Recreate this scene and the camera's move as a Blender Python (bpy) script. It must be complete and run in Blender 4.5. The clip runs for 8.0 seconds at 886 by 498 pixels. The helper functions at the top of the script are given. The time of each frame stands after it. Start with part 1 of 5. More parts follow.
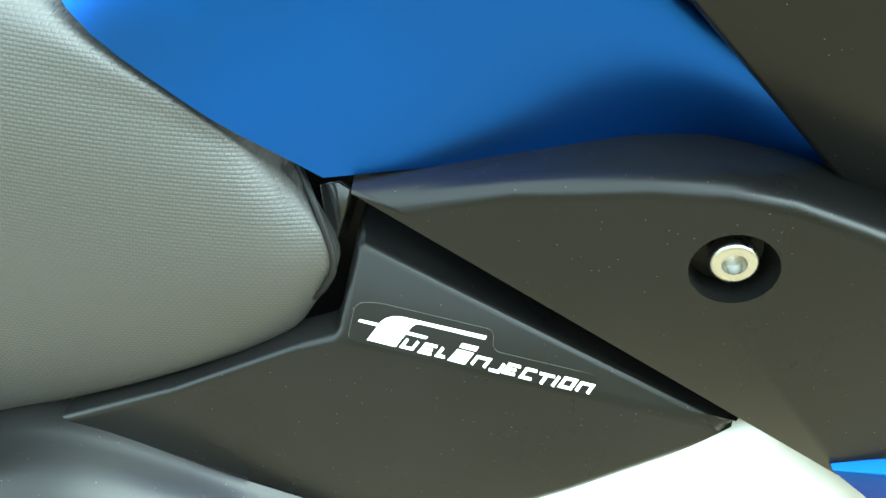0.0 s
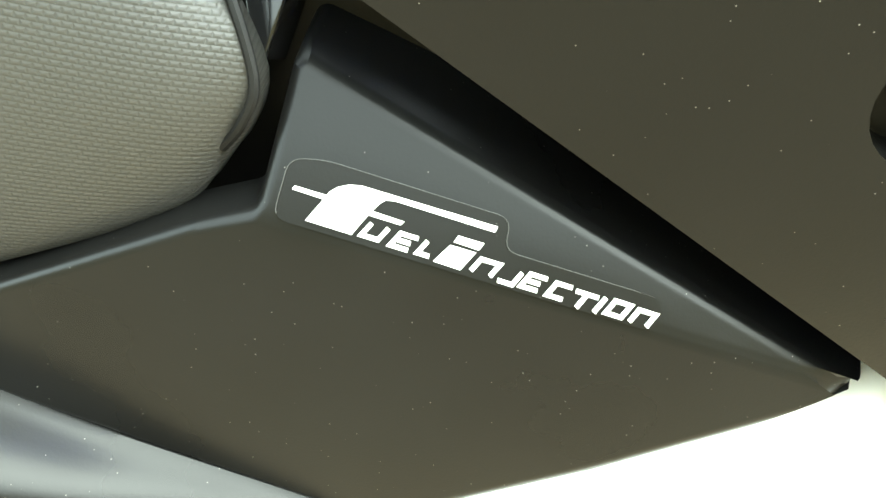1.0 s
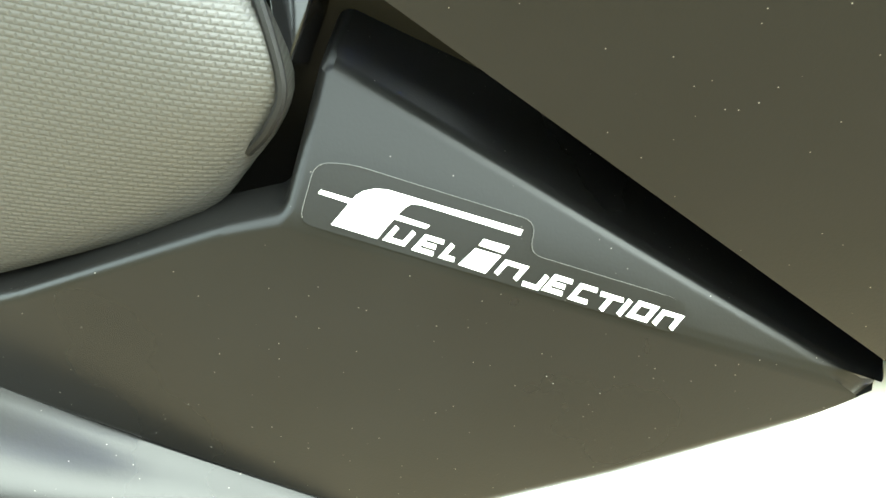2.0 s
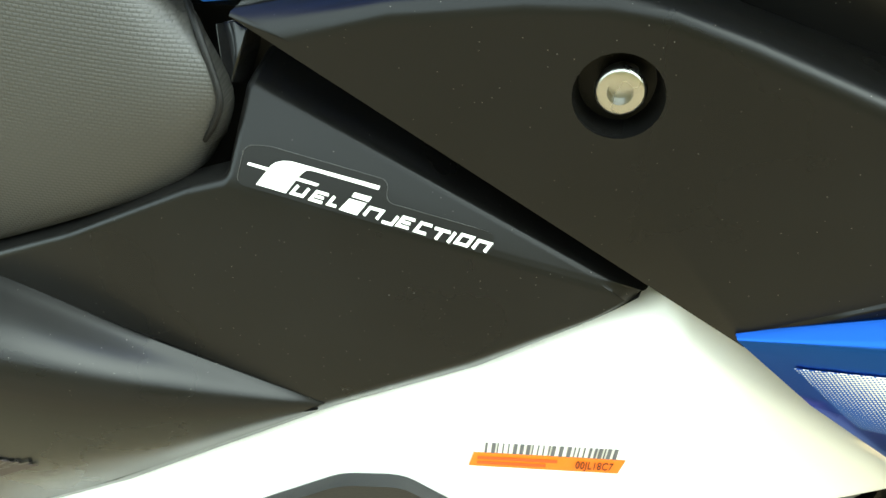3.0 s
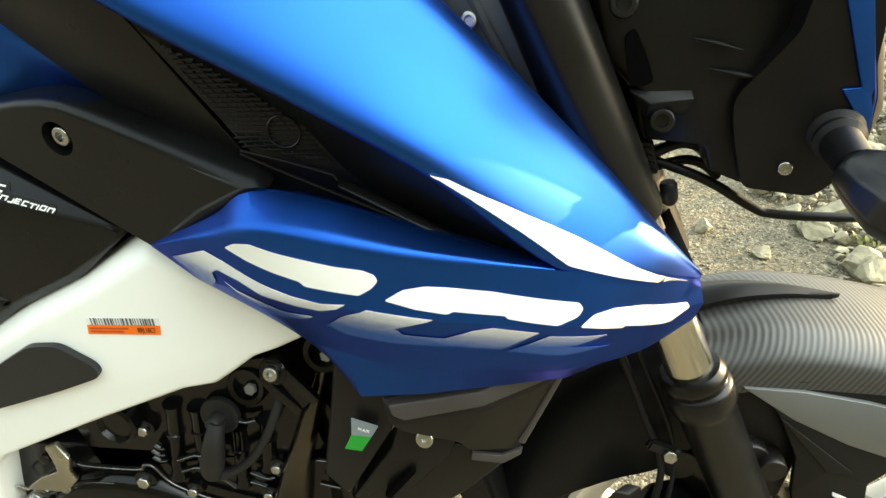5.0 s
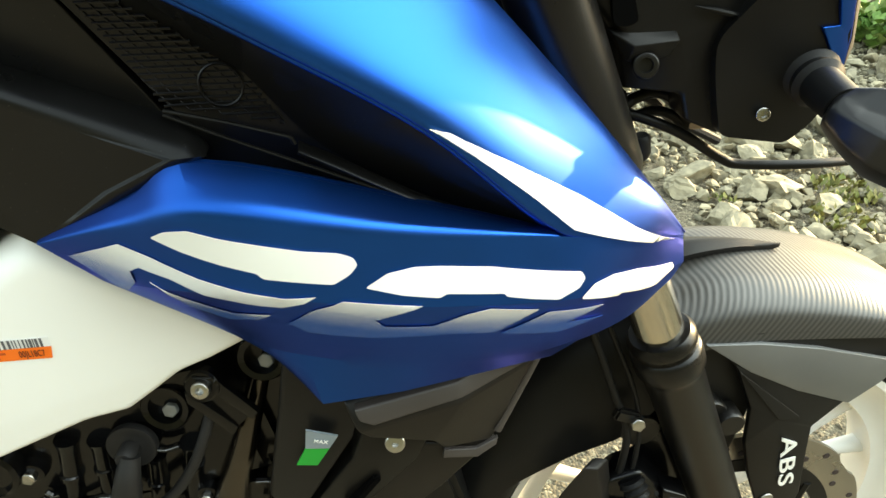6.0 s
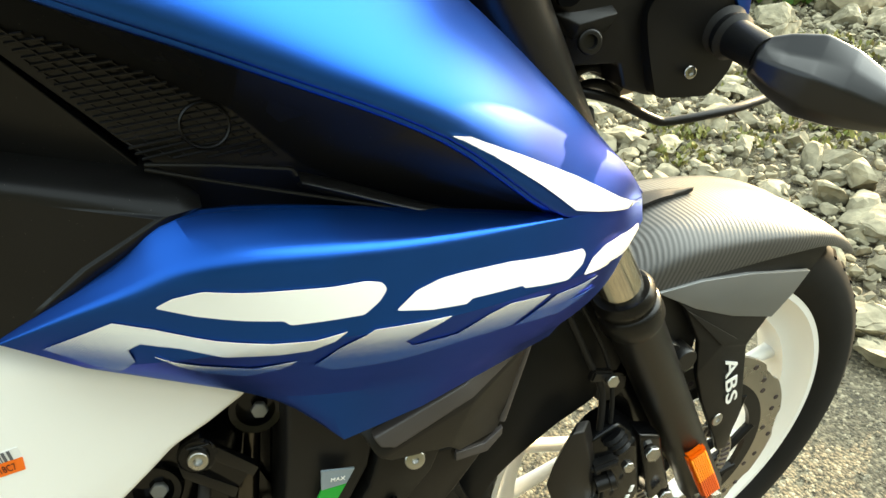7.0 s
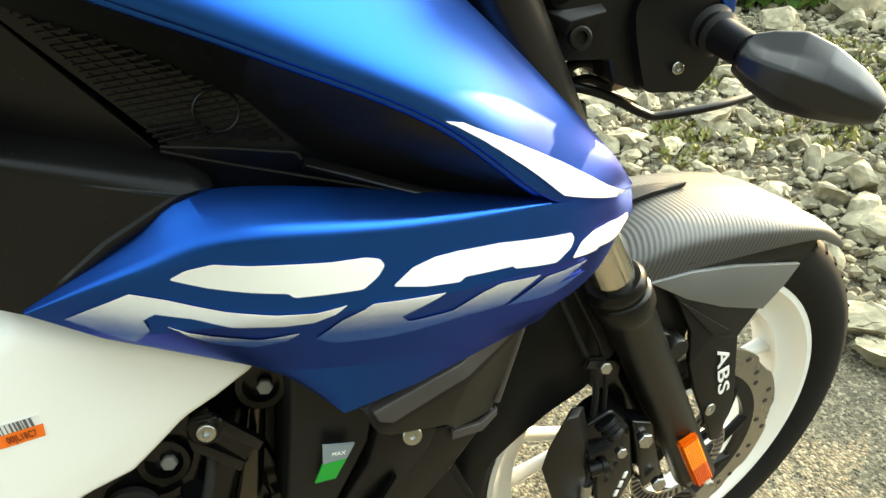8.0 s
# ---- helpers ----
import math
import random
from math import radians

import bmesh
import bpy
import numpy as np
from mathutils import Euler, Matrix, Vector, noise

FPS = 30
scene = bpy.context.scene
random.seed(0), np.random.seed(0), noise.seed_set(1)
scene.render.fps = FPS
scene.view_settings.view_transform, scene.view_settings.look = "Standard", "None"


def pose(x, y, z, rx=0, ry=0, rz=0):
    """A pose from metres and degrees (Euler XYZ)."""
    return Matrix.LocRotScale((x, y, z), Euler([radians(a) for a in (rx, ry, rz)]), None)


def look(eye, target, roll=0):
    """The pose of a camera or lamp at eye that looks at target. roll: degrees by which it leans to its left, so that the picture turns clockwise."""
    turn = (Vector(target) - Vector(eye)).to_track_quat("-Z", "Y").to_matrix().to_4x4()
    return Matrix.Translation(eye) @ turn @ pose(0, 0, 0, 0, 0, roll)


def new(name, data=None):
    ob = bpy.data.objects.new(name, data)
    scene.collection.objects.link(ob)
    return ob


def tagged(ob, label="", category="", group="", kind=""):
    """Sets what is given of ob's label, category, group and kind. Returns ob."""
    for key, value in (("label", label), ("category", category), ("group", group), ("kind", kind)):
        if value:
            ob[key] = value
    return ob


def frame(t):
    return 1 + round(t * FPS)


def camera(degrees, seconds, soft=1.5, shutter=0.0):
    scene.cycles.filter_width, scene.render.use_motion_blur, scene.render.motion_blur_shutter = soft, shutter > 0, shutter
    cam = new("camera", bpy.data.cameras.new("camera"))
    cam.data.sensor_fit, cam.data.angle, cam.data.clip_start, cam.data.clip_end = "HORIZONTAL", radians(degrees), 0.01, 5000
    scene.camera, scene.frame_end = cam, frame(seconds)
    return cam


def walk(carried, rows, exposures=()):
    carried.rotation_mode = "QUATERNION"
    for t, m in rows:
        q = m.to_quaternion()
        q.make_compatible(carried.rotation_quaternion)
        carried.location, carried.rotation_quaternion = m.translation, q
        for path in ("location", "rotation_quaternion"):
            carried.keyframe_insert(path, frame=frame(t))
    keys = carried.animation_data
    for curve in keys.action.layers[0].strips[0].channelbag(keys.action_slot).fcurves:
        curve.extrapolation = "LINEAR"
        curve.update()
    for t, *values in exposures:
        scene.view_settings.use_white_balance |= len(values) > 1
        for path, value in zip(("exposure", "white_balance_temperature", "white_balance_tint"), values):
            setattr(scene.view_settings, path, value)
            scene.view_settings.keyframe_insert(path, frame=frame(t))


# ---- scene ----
from mathutils.bvhtree import BVHTree
cam = camera(68.4, 8.0)
PATH = [
    (0, (0.6499, -0.2594, 0.9064), (0.69, 1.4, -0.21), 2.5),
    (0.5, (0.6417, -0.2148, 0.8621), (0.783, 1.331, -0.399), 7.94),
    (1, (0.6495, -0.2073, 0.8392), (0.784, 1.386, -0.362), 7.93),
    (1.2, (0.6478, -0.2059, 0.8383), (0.783, 1.387, -0.364), 7.99),
    (2.3, (0.6442, -0.2103, 0.8389), (0.783, 1.406, -0.33), 7.2),
    (2.5, (0.6507, -0.218, 0.8435), (0.794, 1.411, -0.307), 6.48),
    (3, (0.695, -0.274, 0.87), (0.654, 1.338, -0.313), 3.2),
    (3.5, (0.783, -0.37, 0.906), (0.602, 1.279, -0.212), 0.0),
    (4, (0.894, -0.463, 0.933), (0.672, 1.246, -0.082), 1.1),
    (4.5, (0.978, -0.489, 0.943), (0.723, 1.222, -0.061), -0.9),
    (4.8, (1.01, -0.486, 0.946), (0.787, 1.229, -0.058), -1.7),
    (5, (1.023, -0.483, 0.946), (0.822, 1.237, -0.055), -1.7),
    (5.2, (1.028, -0.482, 0.944), (0.842, 1.236, -0.063), -1.7),
    (6.3, (0.922, -0.412, 0.906), (1.325, 1.23, -0.162), 1.0),
    (6.5, (0.907, -0.405, 0.909), (1.413, 1.204, -0.165), -0.3),
    (7, (0.884, -0.404, 0.915), (1.504, 1.163, -0.162), -2.6),
    (7.5, (0.879, -0.418, 0.917), (1.514, 1.149, -0.15), -2.2),
    (8, (0.88, -0.428, 0.916), (1.487, 1.151, -0.151), -2.6),
]
EXPOSURES = ((0, 3.55, 6000, -14), (0.5, 3.4, 6900, -9), (1.0, 3.7, 7000, -8), (2.5, 4.1, 6950, -8), (3.0, 2.83, 6750, -8), (3.5, 1.78, 6600, -4), (4.0, 1.63, 6800, -1), (5.0, 1.68, 6850, -2), (8, 1.73, 6750, -4))
walk(cam, [(t, look(eye, target, roll)) for t, eye, target, roll in PATH], EXPOSURES)

# ---- light ----
world = bpy.data.worlds.new("sky")
scene.world = world
world.use_nodes = True
_wn = world.node_tree.nodes
_sky = _wn.new("ShaderNodeTexSky")
_sky.sky_type = "NISHITA"
_sky.sun_disc = False
SUN_DIR = Vector((0.920, 0.340, 0.176)).normalized()
_sky.sun_elevation = math.asin(SUN_DIR.z)
_sky.sun_rotation = math.atan2(SUN_DIR.x, SUN_DIR.y)
_sky.dust_density = 6.0
world.node_tree.links.new(_sky.outputs[0], _wn["Background"].inputs[0])
_wn["Background"].inputs[1].default_value = 0.12
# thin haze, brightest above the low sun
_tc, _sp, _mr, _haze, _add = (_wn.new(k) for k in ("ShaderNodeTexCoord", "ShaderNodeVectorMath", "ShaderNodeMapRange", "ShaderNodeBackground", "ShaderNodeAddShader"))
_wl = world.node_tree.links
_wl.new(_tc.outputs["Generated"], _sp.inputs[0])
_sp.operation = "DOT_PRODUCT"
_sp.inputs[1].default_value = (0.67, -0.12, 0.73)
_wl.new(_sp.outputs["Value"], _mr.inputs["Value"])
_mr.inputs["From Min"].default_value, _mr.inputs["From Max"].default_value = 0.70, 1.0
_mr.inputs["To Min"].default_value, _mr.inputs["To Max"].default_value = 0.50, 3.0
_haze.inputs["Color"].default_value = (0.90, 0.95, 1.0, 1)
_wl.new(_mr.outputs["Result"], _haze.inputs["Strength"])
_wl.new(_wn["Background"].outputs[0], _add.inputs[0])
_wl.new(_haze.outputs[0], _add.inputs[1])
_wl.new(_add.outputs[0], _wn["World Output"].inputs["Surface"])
sun = new("sun", bpy.data.lights.new("sun", "SUN"))
sun.data.energy = 5.0
sun.data.angle = radians(0.6)
sun.data.color = (1.0, 0.70, 0.42)
sun.matrix_world = look(SUN_DIR * 20, (0, 0, 0))


# ---- materials ----
def material(name, color, rough=0.5, metal=0.0, coat=0.0, grain=0.0, grain_scale=800.0, blotch=0.12, blotch_scale=18.0,
             rough_var=0.05, spec=0.5, dust=0.0, coat_rough=0.12, tint=None):
    """Principled surface with fine relief, colour and gloss variation and a little dust."""
    m = bpy.data.materials.new(name)
    m.use_nodes = True
    nt = m.node_tree
    n, l = nt.nodes, nt.links
    b = n["Principled BSDF"]
    tc = n.new("ShaderNodeTexCoord")
    big = n.new("ShaderNodeTexNoise")
    big.inputs["Scale"].default_value = blotch_scale
    big.inputs["Detail"].default_value = 5
    l.new(tc.outputs["Object"], big.inputs["Vector"])
    ramp = n.new("ShaderNodeMapRange")
    ramp.inputs["From Min"].default_value, ramp.inputs["From Max"].default_value = 0.3, 0.7
    ramp.inputs["To Min"].default_value, ramp.inputs["To Max"].default_value = 1 - blotch, 1 + blotch
    l.new(big.outputs["Fac"], ramp.inputs["Value"])
    mul = n.new("ShaderNodeVectorMath")
    mul.operation = "SCALE"
    mul.inputs[0].default_value = color[:3]
    l.new(ramp.outputs["Result"], mul.inputs["Scale"])
    top = mul.outputs["Vector"]
    if dust:
        speck = n.new("ShaderNodeTexVoronoi")
        speck.inputs["Scale"].default_value = 460
        l.new(tc.outputs["Object"], speck.inputs["Vector"])
        cut = n.new("ShaderNodeMapRange")
        cut.inputs["From Min"].default_value, cut.inputs["From Max"].default_value = 0.075, 0.035
        l.new(speck.outputs["Distance"], cut.inputs["Value"])
        pick = n.new("ShaderNodeMath")
        pick.operation = "GREATER_THAN"
        pick.inputs[1].default_value = 1 - dust
        sep = n.new("ShaderNodeSeparateColor")
        l.new(speck.outputs["Color"], sep.inputs["Color"])
        l.new(sep.outputs[0], pick.inputs[0])
        both = n.new("ShaderNodeMath")
        both.operation = "MULTIPLY"
        l.new(cut.outputs["Result"], both.inputs[0])
        l.new(pick.outputs[0], both.inputs[1])
        mx = n.new("ShaderNodeMix")
        mx.data_type = "RGBA"
        l.new(both.outputs[0], mx.inputs["Factor"])
        l.new(top, mx.inputs[6])
        mx.inputs[7].default_value = (0.20, 0.19, 0.17, 1)
        top = mx.outputs[2]
    l.new(top, b.inputs["Base Color"])
    rr = n.new("ShaderNodeMapRange")
    rr.inputs["From Min"].default_value, rr.inputs["From Max"].default_value = 0.3, 0.7
    rr.inputs["To Min"].default_value, rr.inputs["To Max"].default_value = max(0.02, rough - rough_var), rough + rough_var
    l.new(big.outputs["Fac"], rr.inputs["Value"])
    l.new(rr.outputs["Result"], b.inputs["Roughness"])
    b.inputs["Metallic"].default_value = metal
    b.inputs["Coat Weight"].default_value = coat
    b.inputs["Coat Roughness"].default_value = coat_rough
    b.inputs["Specular IOR Level"].default_value = spec
    if tint:
        b.inputs["Specular Tint"].default_value = (*tint, 1)
    if grain:
        fine = n.new("ShaderNodeTexNoise")
        fine.inputs["Scale"].default_value = grain_scale
        fine.inputs["Detail"].default_value = 3
        l.new(tc.outputs["Object"], fine.inputs["Vector"])
        bump = n.new("ShaderNodeBump")
        bump.inputs["Strength"].default_value = grain
        bump.inputs["Distance"].default_value = 0.0006
        l.new(fine.outputs["Fac"], bump.inputs["Height"])
        l.new(bump.outputs["Normal"], b.inputs["Normal"])
    return m


BLUE = material("blue_paint", (0.0008, 0.068, 0.37), 0.34, 0.97, 0.40, 0.05, 1800, 0.04, coat_rough=0.38, tint=(0.05, 0.30, 0.90))
BLACK = material("satin_black_plastic", (0.0055, 0.0054, 0.0053), 0.30, 0, 0, 0.035, 1500, 0.15, spec=0.24, dust=0.4)
DARK = material("matt_black_plastic", (0.0055, 0.0053, 0.0050), 0.40, 0, 0, 0.15, 1200, 0.2, spec=0.18)
WHITE = material("pearl_white_paint", (0.80, 0.80, 0.76), 0.36, 0, 0.2, 0.02, 1500, 0.012, 9, rough_var=0.012)
DECAL = material("white_decal", (0.82, 0.82, 0.78), 0.32, 0, 0, 0.02, 900, 0.02)
RUBBER = material("black_rubber", (0.0055, 0.0055, 0.0057), 0.5, 0, 0, 0.2, 900, 0.2, spec=0.22)
CHROME = material("fork_chrome", (0.62, 0.58, 0.50), 0.16, 1.0, 0, 0.0, 800, 0.05)
STEEL = material("bolt_steel", (0.44, 0.435, 0.415), 0.28, 1.0, 0, 0.1, 900, 0.1)
FORKBLACK = material("fork_black_paint", (0.006, 0.0055, 0.005), 0.30, 0.0, 0.0, 0.1, 900, 0.3, spec=0.28)
ENGINE = material("engine_black_paint", (0.0026, 0.0026, 0.0028), 0.15, 0.0, 0.0, 0.12, 500, 0.25, spec=0.28)
EXHAUST = material("exhaust_steel", (0.075, 0.068, 0.060), 0.22, 1.0, 0, 0.08, 500, 0.3)
GREY = material("dark_grey_plastic", (0.007, 0.0067, 0.0065), 0.40, 0, 0, 0.2, 1200, 0.1, spec=0.25)
HOLE = material("dark_opening", (0.0015, 0.0015, 0.0015), 0.8, spec=0.03)
PODBLACK = material("satin_grey_black_plastic", (0.008, 0.008, 0.0084), 0.32, 0, 0, 0.06, 1200, 0.1)
LIP = material("grey_edge_plastic", (0.036, 0.031, 0.029), 0.42, 0, 0, 0.2, 1200, 0.1)
BROWNBLACK = material("warm_black_plastic", (0.0075, 0.0064, 0.0055), 0.40, 0, 0, 0.15, 1200, 0.12, spec=0.26)
# light grey that stands in for highlights on the gloss black engine seams
SEAMGLINT = material("seam_glint_grey", (0.16, 0.16, 0.16), 0.25, 0.7, 0, 0.1, 900, 0.5, 60)
SILVER = material("silver_panel_paint", (0.155, 0.16, 0.16), 0.33, 0.4, 0, 0.05, 900, 0.05)
TYRE = material("tyre_rubber", (0.008, 0.008, 0.008), 0.6, 0, 0, 0.3, 700, 0.3, spec=0.15)
ORANGE = material("orange_label", (0.85, 0.16, 0.01), 0.45, 0, 0, 0.03, 900, 0.05)
INK = material("label_ink", (0.03, 0.02, 0.02), 0.6)
DISC = material("brake_disc_steel", (0.42, 0.40, 0.36), 0.30, 1.0, 0, 0.15, 600, 0.1)
GREEN = material("green_label", (0.015, 0.30, 0.03), 0.45)
LABELGREY = material("grey_label", (0.20, 0.24, 0.27), 0.45)
BRACKET = material("grey_steel_bracket", (.20, .205, .20), .45, .3, 0, .2, 500, .2)
ALU = material("cast_aluminium", (0.42, 0.40, 0.35), 0.24, 1.0, 0, 0.2, 500, 0.1)


# ---- mesh helpers ----
bike = tagged(new("motorcycle"), "blue, white and black sport motorcycle parked on stony ground", "motorcycle")
MID = 0.015


def spline(points, n):
    """n points along a smooth curve through the given ones."""
    p = [Vector(q) for q in points]
    if isinstance(points, tuple):
        k = len(p) - 1
        return [p[min(int(i * k / (n - 1) + 1e-9), k - 1)].lerp(p[min(int(i * k / (n - 1) + 1e-9), k - 1) + 1], i * k / (n - 1) - min(int(i * k / (n - 1) + 1e-9), k - 1)) for i in range(n)]
    if len(p) == 2:
        return [p[0].lerp(p[1], i / (n - 1)) for i in range(n)]
    p = [2 * p[0] - p[1]] + p + [2 * p[-1] - p[-2]]
    out, k = [], len(p) - 3
    for i in range(n):
        u = i / (n - 1) * k
        j = min(int(u), k - 1)
        t = u - j
        a, b, c, d = p[j:j + 4]
        out.append(0.5 * (2 * b + (c - a) * t + (2 * a - 5 * b + 4 * c - d) * t * t + (3 * b - a - 3 * c + d) * t ** 3))
    return out


def part(name, bm, mat, parent=None, label="", sharp=40, smooth=True):
    me = bpy.data.meshes.new(name)
    if bm.faces:
        bmesh.ops.recalc_face_normals(bm, faces=bm.faces)
    bm.to_mesh(me)
    bm.free()
    me.materials.append(mat)
    if smooth:
        for f in me.polygons:
            f.use_smooth = True
        me.set_sharp_from_angle(angle=radians(sharp))
    ob = new(name, me)
    if parent:
        ob.parent = parent
    return tagged(ob, label)


def mirrored(bm):
    b = bm.copy()
    for v in b.verts:
        v.co.y = 2 * MID - v.co.y
    bmesh.ops.reverse_faces(b, faces=b.faces)
    return b


def sheet(grid, back):
    """A closed shell: a grid of points and the same moved by back (a vector or a function)."""
    bm = bmesh.new()
    nu, nv = len(grid[0]), len(grid)
    f = [[bm.verts.new(p) for p in row] for row in grid]
    g = [[bm.verts.new(p + (back(p) if callable(back) else Vector(back))) for p in row] for row in grid]
    for j in range(nv - 1):
        for i in range(nu - 1):
            bm.faces.new((f[j][i], f[j][i + 1], f[j + 1][i + 1], f[j + 1][i]))
            bm.faces.new((g[j][i], g[j + 1][i], g[j + 1][i + 1], g[j][i + 1]))
    rim = [(0, i) for i in range(nu)] + [(j, nu - 1) for j in range(1, nv)]
    rim += [(nv - 1, i) for i in range(nu - 2, -1, -1)] + [(j, 0) for j in range(nv - 2, 0, -1)]
    for a, b in zip(rim, rim[1:] + rim[:1]):
        bm.faces.new((f[a[0]][a[1]], g[a[0]][a[1]], g[b[0]][b[1]], f[b[0]][b[1]]))
    return bm


def loft(rails, nu=28, nv=5, back=(0, 0.004, 0), straight=False):
    """A shell through rails; nv rows between two rails; straight: no rounding across the rails."""
    rows = [spline(r, nu) for r in rails]
    cols = []
    for i in range(nu):
        across = [r[i] for r in rows]
        if straight:
            c = [across[0]]
            for a, b in zip(across, across[1:]):
                c += [a.lerp(b, k / nv) for k in range(1, nv + 1)]
        else:
            c = spline(across, nv * (len(rails) - 1) + 1)
        cols.append(c)
    return sheet([[c[j] for c in cols] for j in range(len(cols[0]))], back)


def rounded(points, r, n=4):
    """A closed outline with its corners cut round by about r."""
    p = [Vector(q) for q in points]
    out = []
    for a, b, c in zip(p[-1:] + p[:-1], p, p[1:] + p[:1]):
        ra, rc = min(r, (a - b).length * 0.45), min(r, (c - b).length * 0.45)
        s, e = b + (a - b).normalized() * ra, b + (c - b).normalized() * rc
        for k in range(n + 1):
            t = k / n
            out.append((1 - t) ** 2 * s + 2 * t * (1 - t) * b + t * t * e)
    return out


def plate(points, back, edge=0.0, seg=2):
    """A flat or folded outline given as 3D points, made thick by back, its front rim bevelled by edge."""
    bm = bmesh.new()
    f = bm.faces.new([bm.verts.new(p) for p in points])
    if edge:
        r = bmesh.ops.inset_region(bm, faces=[f], thickness=edge, depth=0.0)
        front = set(f.verts)
        for v in bm.verts:
            if v not in front:
                v.co += Vector(back).normalized() * edge * 0.7
    res = bmesh.ops.extrude_face_region(bm, geom=list(bm.faces)) if not edge else None
    if res:
        for v in [e for e in res["geom"] if isinstance(e, bmesh.types.BMVert)]:
            v.co += Vector(back)
    else:
        rim = [e for e in bm.edges if e.is_boundary]
        ext = bmesh.ops.extrude_edge_only(bm, edges=rim)
        nv = [e for e in ext["geom"] if isinstance(e, bmesh.types.BMVert)]
        for v in nv:
            v.co += Vector(back)
        loop = [e for e in bm.edges if e.is_boundary]
        bmesh.ops.edgeloop_fill(bm, edges=loop)
    return bm


def facets(verts, faces, back=(0, 0.006, 0), bevel=0.0025, seg=3, hole=None):
    """A folded panel: flat faces that meet at softened creases, with a thickness. hole: centre and radius of a round hole in the first face."""
    bm = bmesh.new()
    v = [bm.verts.new(p) for p in verts]
    for k, f in enumerate(faces):
        if hole and k == 0:
            a, b, c = (Vector(verts[f[i]]) for i in (0, 3, len(f) - 2))
            no = (b - a).cross(c - a).normalized()
            u = no.orthogonal().normalized()
            w = no.cross(u)
            ring = [bm.verts.new(Vector(hole[0]) + hole[1] * (math.cos(t) * u + math.sin(t) * w)) for t in (2 * math.pi * i / 28 for i in range(28))]
            loops = [[v[i] for i in f], ring]
            edges = [bm.edges.new((p, q)) for lp in loops for p, q in zip(lp, lp[1:] + lp[:1])]
            bmesh.ops.triangle_fill(bm, use_beauty=True, use_dissolve=False, edges=edges)
        else:
            bm.faces.new([v[i] for i in f])
    bmesh.ops.recalc_face_normals(bm, faces=bm.faces)
    ext = bmesh.ops.extrude_face_region(bm, geom=list(bm.faces))
    rear = {e for e in ext["geom"] if isinstance(e, bmesh.types.BMVert)}
    for w in rear:
        w.co += Vector(back)
    bmesh.ops.recalc_face_normals(bm, faces=bm.faces)

    def outside(q):
        return not hole or math.hypot(q.co.x - hole[0].x, q.co.z - hole[0].z) > hole[1] * 1.3

    sharp = [e for e in bm.edges if len(e.link_faces) == 2 and e.calc_face_angle(0) > radians(4) and outside(e.verts[0]) and not (e.verts[0] in rear and e.verts[1] in rear)]
    if bevel:
        bmesh.ops.bevel(bm, geom=sharp, offset=bevel, segments=seg, affect="EDGES", profile=0.5, clamp_overlap=True)
    return bm


def tube(path, r, n=14, steps=None, cap=True):
    """A round bar along a smooth path; r: a radius or one for each given point."""
    pts = spline(path, steps or max(2, 8 * (len(path) - 1)))
    if isinstance(r, (int, float)):
        rad = [r] * len(pts)
    else:
        rad = [v.x for v in spline([(q, 0, 0) for q in r], len(pts))]
    bm = bmesh.new()
    rings, up = [], None
    for i, p in enumerate(pts):
        d = (pts[min(i + 1, len(pts) - 1)] - pts[max(i - 1, 0)]).normalized()
        if up is None:
            up = d.orthogonal().normalized()
        up = (up - d * up.dot(d)).normalized()
        side = d.cross(up)
        rings.append([bm.verts.new(p + rad[i] * (math.cos(a) * up + math.sin(a) * side)) for a in (2 * math.pi * k / n for k in range(n))])
    for a, b in zip(rings, rings[1:]):
        for k in range(n):
            bm.faces.new((a[k], a[(k + 1) % n], b[(k + 1) % n], b[k]))
    if cap:
        bm.faces.new(rings[0][::-1])
        bm.faces.new(rings[-1])
    return bm


def turned(origin, axis, profile, n=32, closed=False):
    """A turned body: profile of (distance along the axis, radius)."""
    o, d = Vector(origin), Vector(axis).normalized()
    u = d.orthogonal().normalized()
    w = d.cross(u)
    bm = bmesh.new()
    rings = [[bm.verts.new(o + d * h + r * (math.cos(a) * u + math.sin(a) * w)) for a in (2 * math.pi * k / n for k in range(n))] for h, r in profile]
    pairs = list(zip(rings, rings[1:])) + ([(rings[-1], rings[0])] if closed else [])
    for a, b in pairs:
        for k in range(n):
            bm.faces.new((a[k], a[(k + 1) % n], b[(k + 1) % n], b[k]))
    if not closed:
        bm.faces.new(rings[0][::-1])
        bm.faces.new(rings[-1])
    return bm


def merge(*bms):
    out = bmesh.new()
    for b in bms:
        me = bpy.data.meshes.new("tmp")
        b.to_mesh(me)
        out.from_mesh(me)
        b.free()
        bpy.data.meshes.remove(me)
    return out


def box(c, s, m=None, bevel=0.0):
    bm = bmesh.new()
    bmesh.ops.create_cube(bm, size=1)
    bmesh.ops.scale(bm, vec=s, verts=bm.verts)
    if bevel:
        bmesh.ops.bevel(bm, geom=list(bm.edges), offset=bevel, segments=2, affect="EDGES")
    bmesh.ops.transform(bm, matrix=Matrix.Translation(c) @ (m or Matrix()), verts=bm.verts)
    return bm


def surface_of(ob):
    bm = bmesh.new()
    bm.from_mesh(ob.data)
    tree = BVHTree.FromBMesh(bm)
    bm.free()
    return tree


